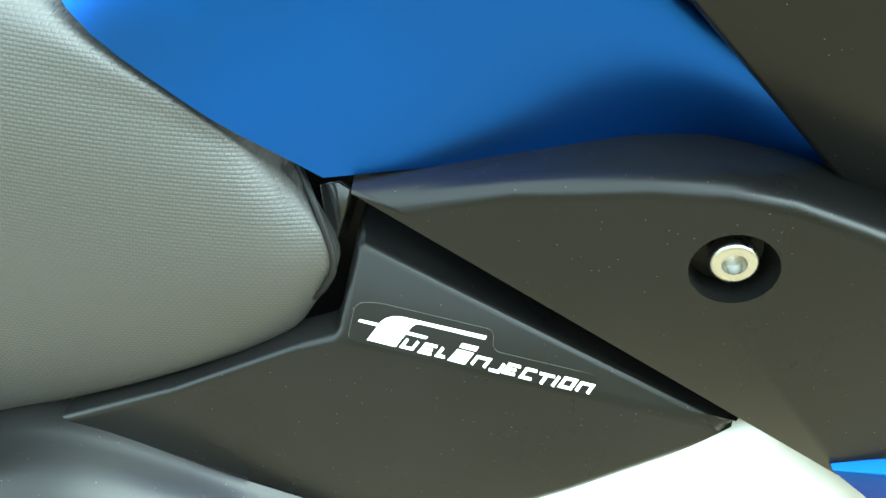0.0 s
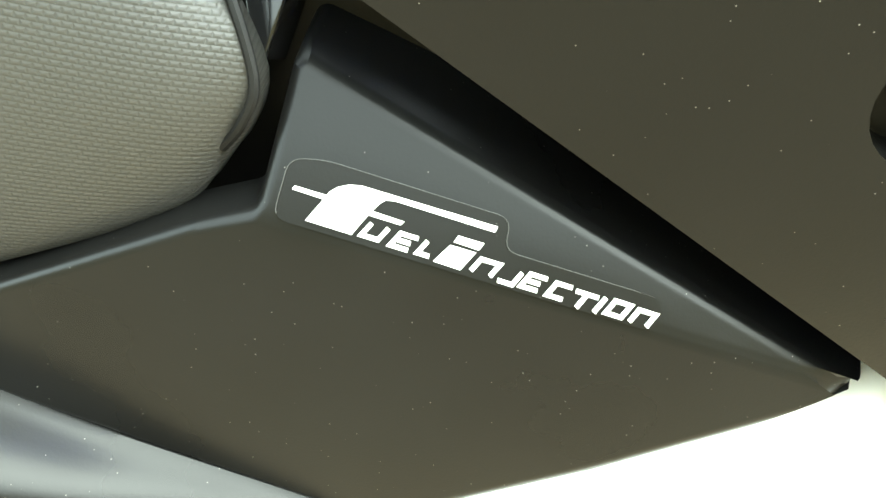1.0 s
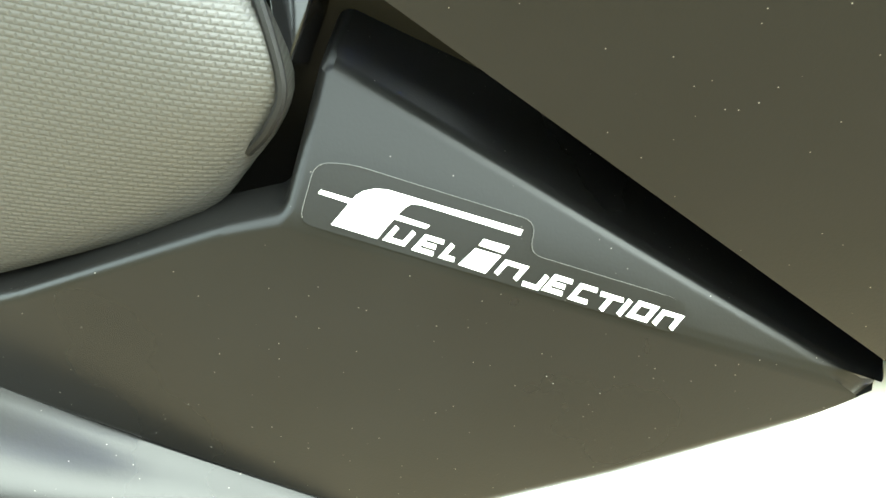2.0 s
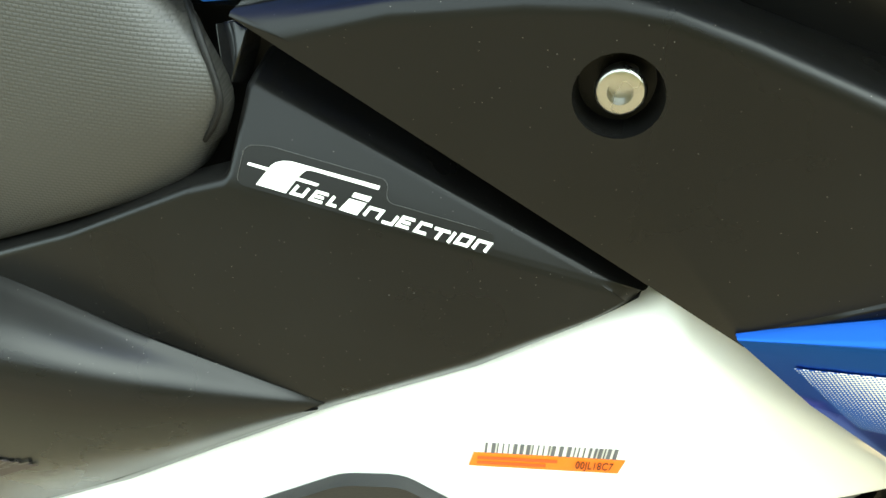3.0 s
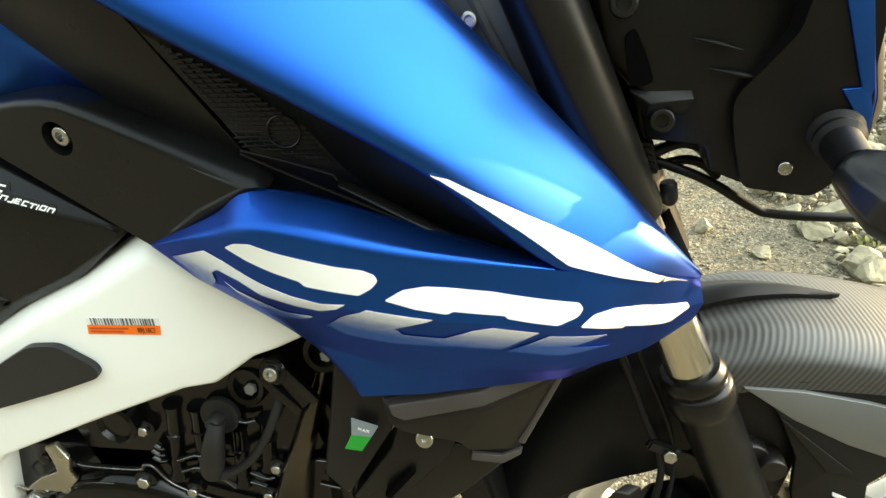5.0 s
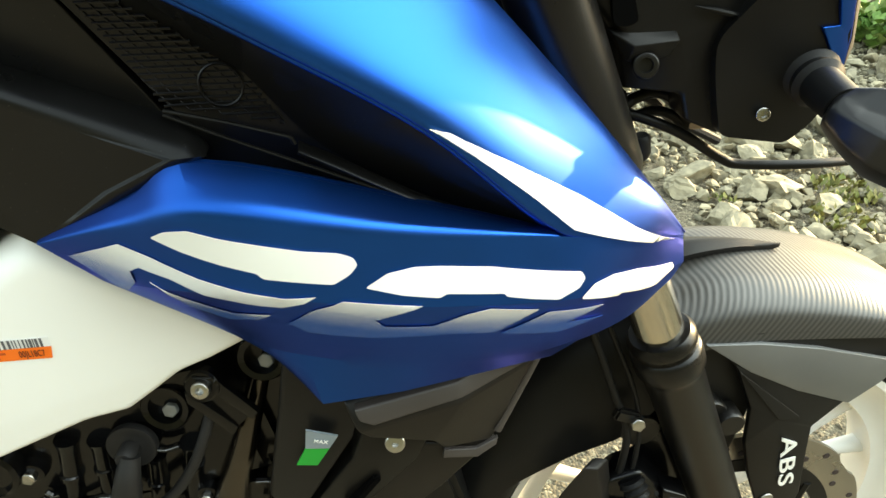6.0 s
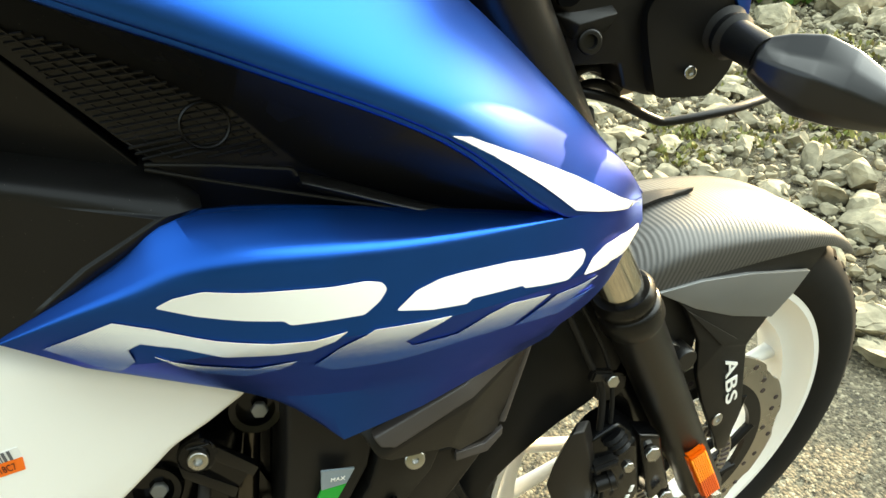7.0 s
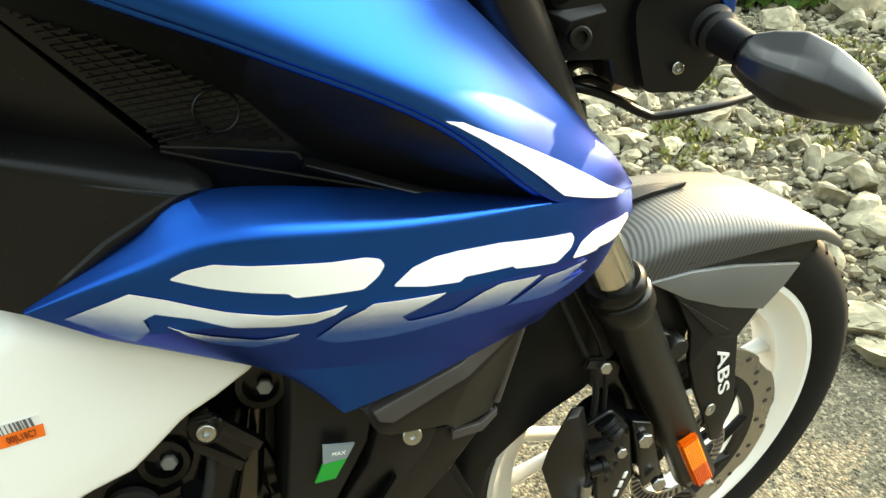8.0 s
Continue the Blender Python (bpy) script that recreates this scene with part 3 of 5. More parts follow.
# ---- rocks, gravel and plants ----
def island_material(name, colors, rough, scale, bump):
    """Stone or leaf: colours by piece, mottled by noise."""
    m = bpy.data.materials.new(name)
    m.use_nodes = True
    n, l = m.node_tree.nodes, m.node_tree.links
    b = n["Principled BSDF"]
    geo = n.new("ShaderNodeNewGeometry")
    ramp = n.new("ShaderNodeValToRGB")
    while len(ramp.color_ramp.elements) < len(colors):
        ramp.color_ramp.elements.new(0.5)
    for i, c in enumerate(colors):
        ramp.color_ramp.elements[i].position = i / (len(colors) - 1)
        ramp.color_ramp.elements[i].color = (*c, 1)
    l.new(geo.outputs["Random Per Island"], ramp.inputs["Fac"])
    tc = n.new("ShaderNodeTexCoord")
    nz = n.new("ShaderNodeTexNoise")
    nz.inputs["Scale"].default_value = scale
    nz.inputs["Detail"].default_value = 8
    l.new(tc.outputs["Object"], nz.inputs["Vector"])
    mr = n.new("ShaderNodeMapRange")
    mr.inputs["From Min"].default_value, mr.inputs["From Max"].default_value = 0.3, 0.7
    mr.inputs["To Min"].default_value, mr.inputs["To Max"].default_value = 0.65, 1.3
    l.new(nz.outputs["Fac"], mr.inputs["Value"])
    mul = n.new("ShaderNodeVectorMath")
    mul.operation = "SCALE"
    l.new(ramp.outputs["Color"], mul.inputs[0])
    l.new(mr.outputs["Result"], mul.inputs["Scale"])
    l.new(mul.outputs["Vector"], b.inputs["Base Color"])
    b.inputs["Roughness"].default_value = rough
    bp = n.new("ShaderNodeBump")
    bp.inputs["Strength"].default_value = bump
    bp.inputs["Distance"].default_value = 0.004
    l.new(nz.outputs["Fac"], bp.inputs["Height"])
    l.new(bp.outputs["Normal"], b.inputs["Normal"])
    return m


STONE = island_material("quarry_stone", [(0.144, 0.130, 0.084), (0.206, 0.185, 0.119), (0.252, 0.220, 0.138), (0.170, 0.160, 0.110), (0.299, 0.265, 0.172), (0.134, 0.125, 0.086)], 0.85, 30, 0.9)
PEBBLE = island_material("pebbles", [(.125, .107, .070), (.092, .080, .054), (.18, .158, .108), (.14, .12, .08), (.22, .20, .145)], 0.9, 90, 0.3)
DRYLEAF = island_material("dry_weed_leaves", [(.15, .16, .03), (.22, .20, .05), (.12, .15, .03), (.25, .21, .08)], 0.7, 40, 0.1)
LEAF = island_material("weed_leaves", [(.09, .20, .03), (.14, .26, .045), (.18, .28, .06), (.22, .26, .08)], 0.6, 40, 0.1)
rng = np.random.default_rng(7)


def ico(level):
    bm = bmesh.new()
    bmesh.ops.create_icosphere(bm, subdivisions=level, radius=1)
    v = np.array([x.co[:] for x in bm.verts])
    f = np.array([[y.index for y in x.verts] for x in bm.faces])
    bm.free()
    return v, f


def stone_shape(v, r):
    """A broken stone: a ball cut by random planes, squashed and turned."""
    p = v.copy()
    for _ in range(11):
        d = r.normal(size=3)
        d /= np.linalg.norm(d)
        cut = r.uniform(.38, .78)
        over = np.maximum(p @ d - cut, 0)
        p -= over[:, None] * d
    p += r.normal(size=p.shape) * .025
    p *= np.array([1, r.uniform(.6, .95), r.uniform(.45, .8)])
    q = Euler((r.uniform(-.5, .5), r.uniform(-.5, .5), r.uniform(0, 6.28))).to_matrix()
    return p @ np.array(q).T


def heap(name, places, level, mat, label, category):
    """Many stones as one mesh; places: x, y, z, size."""
    v, f = ico(level)
    vs, fs = [], []
    for i, (x, y, z, s) in enumerate(places):
        vs.append(stone_shape(v, rng) * s + (x, y, z))
        fs.append(f + i * len(v))
    me = bpy.data.meshes.new(name)
    me.from_pydata(np.concatenate(vs).tolist(), [], np.concatenate(fs).tolist())
    me.materials.append(mat)
    return tagged(new(name, me), label, category, kind="stuff")


def shore(y):
    """Where the stones begin, by y."""
    return 1.88 + .10 * math.sin(2.1 * y + .6) + .05 * math.sin(5.3 * y)


bigs, mids, smalls, fines = [], [], [], []
for i in range(46):
    for j in range(60):
        x, y = 1.75 + i * .105 + rng.uniform(-.05, .05), -1.2 + j * .105 + rng.uniform(-.05, .05)
        if x < shore(y) + rng.uniform(-.05, .12):
            continue
        s = rng.choice([.03, .045, .06, .08], p=[.40, .34, .20, .06])
        mids.append((x, y, s * .25 + rng.uniform(0, .02), s))
for k in range(13000):
    x, y = rng.uniform(1.8, 4.6), rng.uniform(-.6, 3.4)
    if x > shore(y):
        smalls.append((x, y, rng.uniform(.0, .03), rng.uniform(.010, .03)))
for k in range(700):
    x, y = rng.uniform(1.35, 2.2), rng.uniform(.2, 2.4)
    fines.append((x, y, .001, rng.uniform(.004, .012)))
for k in range(26000):
    x, y = rng.uniform(.95, 2.3), rng.uniform(-.2, 2.0)
    fines.append((x, y, .0004, abs(rng.normal(0, .0022)) + .0015))
near_stones = [p for p in mids if p[3] >= .058 and p[0] < 3.3 and -.1 < p[1] < 2.3]
mids = [p for p in mids if p not in near_stones]
heap("stones", mids, 2, STONE, "broken grey quarry stones heaped on the ground", "stones")
heap("small_stones", smalls, 1, STONE, "small broken grey stones between larger ones", "stones")
heap("gravel", fines, 1, PEBBLE, "fine tan gravel scattered on the soil", "gravel")
ROCKS = [(2.30, 1.60, .12), (2.55, 1.25, .15), (2.28, .95, .09), (2.20, 1.20, .08), (2.62, .72, .13), (2.42, .50, .12), (2.02, .16, .075), (1.93, .30, .06), (2.95, 1.05, .16), (3.15, 1.55, .15), (2.75, 1.75, .14),
         (3.4, 1.1, .15), (3.05, .62, .13), (2.15, .62, .08), (2.35, .22, .10), (3.6, 1.9, .17), (1.73, 1.16, .055), (1.60, 1.30, .05), (1.96, 1.10, .07), (1.88, 1.42, .06), (4.0, 1.5, .17), (2.7, 2.2, .15), (4.30, 2.15, .27), (4.05, 1.95, .18), (4.65, 2.35, .30), (3.45, 2.35, .19), (3.70, 2.05, .20), (4.20, 1.80, .22)]
v3, f3 = ico(3)


def rock(x, y, s, label):
    me = bpy.data.meshes.new("rock")
    me.from_pydata((stone_shape(v3, rng) * s).tolist(), [], f3.tolist())
    me.materials.append(STONE)
    ob = new("rock", me)
    ob.location = (x, y, s * .30)
    return tagged(ob, label, "rock", "rocks beside the motorcycle")


for x, y, s in ROCKS:
    rock(x, y, s * .76, "large broken grey rock lying on stony ground")
for x, y, _, s in near_stones:
    rock(x, y, s * 1.3, "broken grey quarry stone lying among smaller stones")


def weeds(name, spots, label, mat, wide=.007):
    """Tufts of small pointed leaves."""
    vs, fs = [], []
    for x, y, spread, count, height in spots:
        for _ in range(count):
            a, rr = rng.uniform(0, 6.28), spread * math.sqrt(rng.uniform(0, 1))
            bx, by = x + rr * math.cos(a), y + rr * math.sin(a)
            h, w = height * rng.uniform(.4, 1), wide * rng.uniform(.6, 1.5)
            t, lean = rng.uniform(0, 6.28), rng.uniform(.2, .9) * h
            c, s_ = math.cos(t), math.sin(t)
            k = len(vs)
            z0 = .02
            if wide > .02:
                # broad leaves sit along the stems, not only at the root
                z0, h, lean = .02 + height * rng.uniform(0, .75), h * .35, rng.uniform(.03, .07)
            vs += [(bx, by, z0), (bx + lean * .5 * c - w * s_, by + lean * .5 * s_ + w * c, z0 + h * .6), (bx + lean * c, by + lean * s_, z0 + h), (bx + lean * .5 * c + w * s_, by + lean * .5 * s_ - w * c, z0 + h * .6)]
            fs.append((k, k + 1, k + 2, k + 3))
    me = bpy.data.meshes.new(name)
    me.from_pydata(vs, [], fs)
    me.materials.append(mat)
    return tagged(new(name, me), label, "plants", kind="stuff")


weeds("weeds", [(3.95, 2.75, .30, 1000, .32), (4.20, 2.55, .26, 900, .32), (3.85, 2.95, .3, 600, .2)], "green weeds growing between the stones", LEAF, .030)
weeds("low_weeds", [(2.42, 1.22, .11, 160, .032), (2.30, 1.05, .10, 110, .028), (2.55, 1.05, .08, 90, .03), (2.62, .50, .05, 60, .03), (2.0, 1.2, .04, 30, .025), (3.0, 1.3, .12, 120, .04), (2.8, 1.0, .15, 150, .03), (3.3, 1.3, .20, 200, .04), (3.0, .8, .12, 120, .03), (2.9, 1.6, .15, 150, .035), (3.6, 1.65, .22, 200, .05)], "low yellowish weeds growing between the stones", DRYLEAF)

# ---- motorcycle: inner mass behind the panels ----
part("inner_housing", merge(box((.72, MID, .745), (.50, .15, .14), None, .01), box((.86, MID, .85), (.22, .17, .10), None, .01)), DARK, bike, "black inner housing behind the panels")

# ---- motorcycle: stickers and lettering ----
def film(name, outline, tree, mat, parent, label="", step=0.008, lift=0.0006):
    return part(name, drape(outline, tree, lift, step), mat, parent, label, 30)


def halftone(name, z_top, z_low):
    """White print that breaks up into dots towards its lower edge."""
    m = bpy.data.materials.new(name)
    m.use_nodes = True
    n, l = m.node_tree.nodes, m.node_tree.links
    b = n["Principled BSDF"]
    tc = n.new("ShaderNodeTexCoord")
    sep = n.new("ShaderNodeSeparateXYZ")
    l.new(tc.outputs["Object"], sep.inputs[0])
    # how far down the fade, along a line that falls with x
    add = n.new("ShaderNodeMath")
    add.operation = "MULTIPLY_ADD"
    l.new(sep.outputs["X"], add.inputs[0])
    add.inputs[1].default_value = 0.20
    l.new(sep.outputs["Z"], add.inputs[2])
    fade = n.new("ShaderNodeMapRange")
    fade.inputs["From Min"].default_value, fade.inputs["From Max"].default_value = z_low + .009, z_top + .006
    fade.inputs["To Min"].default_value, fade.inputs["To Max"].default_value = 0.02, 1.1
    l.new(add.outputs[0], fade.inputs["Value"])
    waves = []
    for axis in ("X", "Z"):
        w = n.new("ShaderNodeMath")
        w.operation = "MULTIPLY"
        l.new(sep.outputs[axis], w.inputs[0])
        w.inputs[1].default_value = 2 * math.pi / 0.0013
        sn = n.new("ShaderNodeMath")
        sn.operation = "SINE"
        l.new(w.outputs[0], sn.inputs[0])
        waves.append(sn)
    tot = n.new("ShaderNodeMath")
    tot.operation = "MULTIPLY"
    l.new(waves[0].outputs[0], tot.inputs[0])
    l.new(waves[1].outputs[0], tot.inputs[1])
    rng_ = n.new("ShaderNodeMapRange")
    rng_.inputs["From Min"].default_value, rng_.inputs["From Max"].default_value = -1, 1
    l.new(tot.outputs[0], rng_.inputs["Value"])
    cmp_ = n.new("ShaderNodeMath")
    cmp_.operation = "GREATER_THAN"
    l.new(fade.outputs["Result"], cmp_.inputs[0])
    l.new(rng_.outputs["Result"], cmp_.inputs[1])
    mx = n.new("ShaderNodeMix")
    mx.data_type = "RGBA"
    l.new(cmp_.outputs[0], mx.inputs["Factor"])
    mx.inputs[6].default_value = (0.012, 0.09, 0.42, 1)
    mx.inputs[7].default_value = (0.75, 0.76, 0.73, 1)
    l.new(mx.outputs[2], b.inputs["Base Color"])
    b.inputs["Roughness"].default_value = 0.34
    inv = n.new("ShaderNodeMath")
    inv.operation = "MULTIPLY_ADD"
    l.new(cmp_.outputs[0], inv.inputs[0])
    inv.inputs[1].default_value, inv.inputs[2].default_value = -0.5, 0.5
    l.new(inv.outputs[0], b.inputs["Metallic"])
    return m


on_shroud = surface_of(shroud)
BAND1 = [(.852, .753), (.860, .758), (.872, .761), (.886, .758), (.903, .755), (.923, .751), (.939, .749), (.946, .746), (.948, .742), (.944, .737), (.936, .732), (.919, .734), (.903, .736), (.901, .739), (.885, .743), (.867, .748)]
BAND2 = [(.951, .729), (.962, .736), (.975, .738), (.988, .737), (1.014, .733), (1.041, .726), (1.066, .719), (1.069, .714), (1.066, .709), (1.054, .705), (1.036, .710), (1.023, .714), (1.022, .716), (.991, .721), (.988, .719), (.969, .723)]
BAND3 = [(1.068, .701), (1.076, .708), (1.089, .709), (1.109, .704), (1.144, .689), (1.147, .684), (1.134, .677), (1.127, .679), (1.098, .692), (1.097, .690), (1.081, .696)]
for outline in (BAND1, BAND2, BAND3):
    film("white_stripe", [tuple(p.xy) for p in rounded([(x, z, 0) for x, z in outline], .0015, 2)], on_shroud, DECAL, shroud, "white stripe decal")
FADE_A, FADE_B = halftone("halftone_upper", .905, .872), halftone("halftone_lower", .913, .878)
film("faded_stripe", [(.800, .729), (.833, .745), (.849, .741), (.872, .733), (.894, .727), (.912, .724), (.927, .725), (.921, .721), (.910, .717), (.896, .718), (.874, .723), (.857, .730), (.841, .733), (.835, .729), (.836, .722), (.826, .709)], on_shroud, FADE_A, shroud, "stripe decal fading into dots")
film("faded_stripe", [(.845, .725), (.862, .716), (.883, .708), (.903, .709), (.896, .704), (.880, .701), (.862, .708)], on_shroud, halftone("halftone_thin", .888, .873), shroud, "thin stripe decal fading into dots")
film("faded_stripe", [(.911, .702), (.925, .715), (.940, .722), (.979, .7155), (.955, .706), (.960, .6995), (.985, .697), (1.003, .705), (1.015, .7075), (1.043, .700), (1.020, .684), (.995, .688), (.950, .690), (.920, .694)], on_shroud, FADE_B, shroud, "stripe decal fading into dots")
film("faded_stripe", [(1.024, .682), (1.050, .6955), (1.087, .687), (1.064, .6805), (1.090, .674), (1.060, .672)], on_shroud, halftone("halftone_front", .912, .884), shroud, "stripe decal fading into dots")
film("white_triangle", [(.9815, .8105), (.990, .8075), (1.020, .789), (1.060, .7625), (1.1005, .734), (1.146, .7045), (1.0985, .727), (1.0575, .7465), (1.029, .773), (1.0015, .796)], surface_of(tank), DECAL, tank, "white triangular tank decal", .004, .0012)

# lettering on the seat side panel, laid out in its own flat units
STX = (0.008597, -0.012396, 0.625152, -0.002158, -0.025665, 0.769830, -0.003879, -0.020670)
_a, _b, _c = Vector(PB[0]), Vector(PB[1]), Vector(PB[2])
FACE_N = (_b - _a).cross(_c - _a).normalized()
if FACE_N.y > 0:
    FACE_N = -FACE_N


def on_panel(u, w, lift):
    u, w = (u - 500) / 100, (w - 300) / 100
    k = STX[6] * u + STX[7] * w + 1
    x, z = (STX[0] * u + STX[1] * w + STX[2]) / k, (STX[3] * u + STX[4] * w + STX[5]) / k
    y = _b.y - (FACE_N.x * (x - _b.x) + FACE_N.z * (z - _b.z)) / FACE_N.y
    return Vector((x, y, z)) + FACE_N * lift


def flat_piece(outline, lift=0.0008):
    return plate([on_panel(u, w, lift) for u, w in outline], FACE_N * -0.0003)


def stroke(points, width):
    """The outline of a line with mitred corners."""
    p = [Vector(q) for q in points]
    left, right = [], []
    for i, q in enumerate(p):
        d0 = (q - p[i - 1]).normalized() if i else None
        d1 = (p[i + 1] - q).normalized() if i + 1 < len(p) else None
        n0 = Vector((-d0.y, d0.x)) if d0 else None
        n1 = Vector((-d1.y, d1.x)) if d1 else None
        if n0 and n1:
            m = (n0 + n1).normalized()
            m = m * (width / 2 / max(.35, m.dot(n0)))
        else:
            m = (n0 or n1) * width / 2
        left.append(q + m)
        right.append(q - m)
    return [tuple(q) for q in left + right[::-1]]


GLYPH = {"U": [[(0, 1), (0, 0), (1, 0), (1, 1)]], "E": [[(1, 1), (0, 1), (0, 0), (1, 0)], [(.16, .5), (.85, .5)]], "L": [[(0, 1), (0, 0), (1, 0)]], "N": [[(0, 0), (0, 1), (1, 1), (1, 0)]],
         "J": [[(1, 1), (1, 0), (0, 0)]], "C": [[(1, 1), (0, 1), (0, 0), (1, 0)]], "T": [[(0, 1), (1, 1)], [(.5, .87), (.5, -.12)]], "I": [[(0, 1.12), (0, -.12)]], "O": [[(.5, 0), (1, 0), (1, 1), (0, 1), (0, 0), (.5, 0)]]}
sticker = part("sticker_film", flat_piece([tuple(p.xy) for p in rounded([(482, 386, 0), (510, 280, 0), (575, 284, 0), (908, 390, 0), (893, 446, 0), (1178, 535, 0), (1160, 592, 0)], 26, 5)], .0003), material("clear_film", (.0052, .0051, .0050), .30, 0, 0, .035, 1500, .15, spec=.24, dust=.4), bike, "clear sticker film with white FUEL INJECTION lettering")
part("film_edge", flat_piece(stroke([tuple(p.xy) for p in rounded([(482, 386, 0), (510, 280, 0), (575, 284, 0), (908, 390, 0), (893, 446, 0), (1150, 526, 0)], 26, 5)][3:-3], 1.0), .0006), material("film_cut_edge", (.06, .06, .057), .4), sticker, "faint cut edge of the film", smooth=False)
for outline in ([(516, 335), (521, 329), (580, 347), (573, 354)],
                [(540, 390), (572, 353), (583, 340), (597, 332), (618, 328), (640, 330), (883, 404), (877, 414), (700, 358), (683, 356), (672, 362), (659, 374), (640, 395), (622, 416)],
                [(660, 375), (716, 394), (709, 400), (652, 382)], [(812, 419), (858, 433), (848, 445), (803, 430)], [(797, 435), (843, 449), (814, 479), (766, 463)]):
    part("letter", flat_piece(outline), DECAL, sticker, smooth=False)
for ch, u, w, wide in (("U", 639, 416, 31), ("E", 690, 434, 33), ("L", 738, 448, 22), ("N", 833, 480, 35), ("J", 880, 497, 27), ("E", 921, 507, 31), ("C", 967, 523, 29), ("T", 1001, 537, 42), ("I", 1052, 552, 0), ("O", 1071, 555, 29), ("N", 1113, 571, 31)):
    for line in GLYPH[ch]:
        pts = [(u + gx * wide * .955 + gy * 19, w + gx * wide * .30 - gy * 20) for gx, gy in line]
        part("letter", flat_piece(stroke(pts, 8.2)), DECAL, sticker, smooth=False)

# ---- motorcycle: frame spar fittings ----
pad = [(.584, .590), (.602, .604), (.655, .638), (.680, .640), (.706, .621), (.707, .611), (.670, .595), (.604, .570), (.592, .572)]
part("frame_pad", plate([Vector((p.x, -.1215, p.z)) for p in rounded([(x, 0, z - .001) for x, z in pad], .006, 3)], (0, .006, 0), .0085), material("grey_black_rubber", (.011, .0115, .013), .45, 0, 0, .15, 900, .15, spec=.4), spar, "black rubber pad on the spar")
lab = part("barcode_label", plate([Vector(q) for q in ((.7075, -.1152, .6565), (.766, -.1152, .6585), (.7645, -.1152, .650), (.706, -.1152, .648))], (0, .0003, 0)), ORANGE, spar, "orange label below a printed bar code", smooth=False)
part("label_paper", plate([Vector(q) for q in ((.709, -.1150, .6635), (.766, -.1150, .6655), (.766, -.1150, .6587), (.7075, -.1150, .6567))], (0, .0003, 0)), material("label_paper", (.78, .78, .76), .5), spar, "white paper strip with a bar code", smooth=False)
material_ink = material("bar_code_ink", (.10, .10, .11), .6)
brown_ink = material("brown_ink", (.45, .07, .01), .6)
xx = .7115
while xx < .762:
    wd = rng.choice([.0005, .0009, .0014])
    zz = .6569 + (xx - .7075) * .034
    part("code_bar", plate([Vector(q) for q in ((xx, -.1154, zz), (xx + wd, -.1154, zz), (xx + wd, -.1154, zz + .0062), (xx, -.1154, zz + .0062))], (0, .0002, 0)), material_ink, lab, smooth=False)
    xx += wd + rng.choice([.0007, .0011, .0016])
for x0, x1, zo in ((.709, .740, .0058), (.709, .736, .0028)):
    zz = .648 + (x0 - .706) * .034 + zo
    part("print_bar", plate([Vector(q) for q in ((x0, -.1156, zz - .0008), (x1, -.1156, zz - .0008 + (x1 - x0) * .034), (x1, -.1156, zz + .0008 + (x1 - x0) * .034), (x0, -.1156, zz + .0008))], (0, .0002, 0)), brown_ink, lab, smooth=False)

# cover screw in its well
cup = turned(SCREW + Vector((.0, .001, 0)), (.22, .97, .03), [(0, .0119), (.010, .0112), (.0105, .002), (.012, .002), (.012, .013), (0, .0128)], 28, True)
part("screw_well", cup, DARK, cover, "dark round screw well")
bolt("socket_screw", SCREW + Vector((.002, .0075, .0008)), (-.22, -.97, -.03), .0068, cover, STEEL, .006, .5)

# relief of small bars in the recess
def clip_in(a, b, poly):
    """The stretch of the line from a to b inside a convex outline."""
    t0, t1 = 0.0, 1.0
    d = (b[0] - a[0], b[1] - a[1])
    for (x0, z0), (x1, z1) in zip(poly, poly[1:] + poly[:1]):
        n = (z1 - z0, x0 - x1)
        num, den = n[0] * (x0 - a[0]) + n[1] * (z0 - a[1]), n[0] * d[0] + n[1] * d[1]
        if abs(den) < 1e-12:
            if num < 0:
                return None
            continue
        t = num / den
        if den > 0:
            t1 = min(t1, t)
        else:
            t0 = max(t0, t)
    return (t0, t1) if t0 < t1 else None


on_recess = surface_of(recess)
tri = [(.8625, .8060), (.824, .866), (.845, .857), (.8716, .8420), (.8907, .8275), (.9035, .8165), (.9165, .7965)]
if sum((x1 - x0) * (z1 + z0) for (x0, z0), (x1, z1) in zip(tri, tri[1:] + tri[:1])) > 0:
    tri = tri[::-1]


def on_rec(x, z, lift):
    h = on_recess.ray_cast(Vector((x, -.5, z)), Vector((0, 1, 0)))
    return (h[0] if h[0] else Vector((x, -.128, z))) + Vector((0, -lift, 0))


relief = []
for dx, dz, gap in ((.999, .04, .0029), (.64, -.768, .0048)):
    nx, nz_ = -dz, dx
    for k in range(-40, 40):
        cx, cz = .87 + nx * gap * k, .83 + nz_ * gap * k
        got = clip_in((cx - dx * .15, cz - dz * .15), (cx + dx * .15, cz + dz * .15), tri)
        if got:
            p, q = ((cx + dx * (.3 * t - .15), cz + dz * (.3 * t - .15)) for t in got)
            relief.append(tube([on_rec(*p, .0002), on_rec((p[0] + q[0]) / 2, (p[1] + q[1]) / 2, .0002), on_rec(*q, .0002)], .0007 if dx > .9 else .0004, 6, 5))
part("lattice_relief", merge(*relief), BLACK, recess, "raised lattice of small bars")
em = on_rec(.8893, .8162, 0)
part("round_badge", turned(em, (0, -1, 0), [(-.001, .0105), (.0012, .0105), (.0017, .0099), (.0012, .0093), (-.001, .0093)], 32, True), BLACK, recess, "round raised badge")
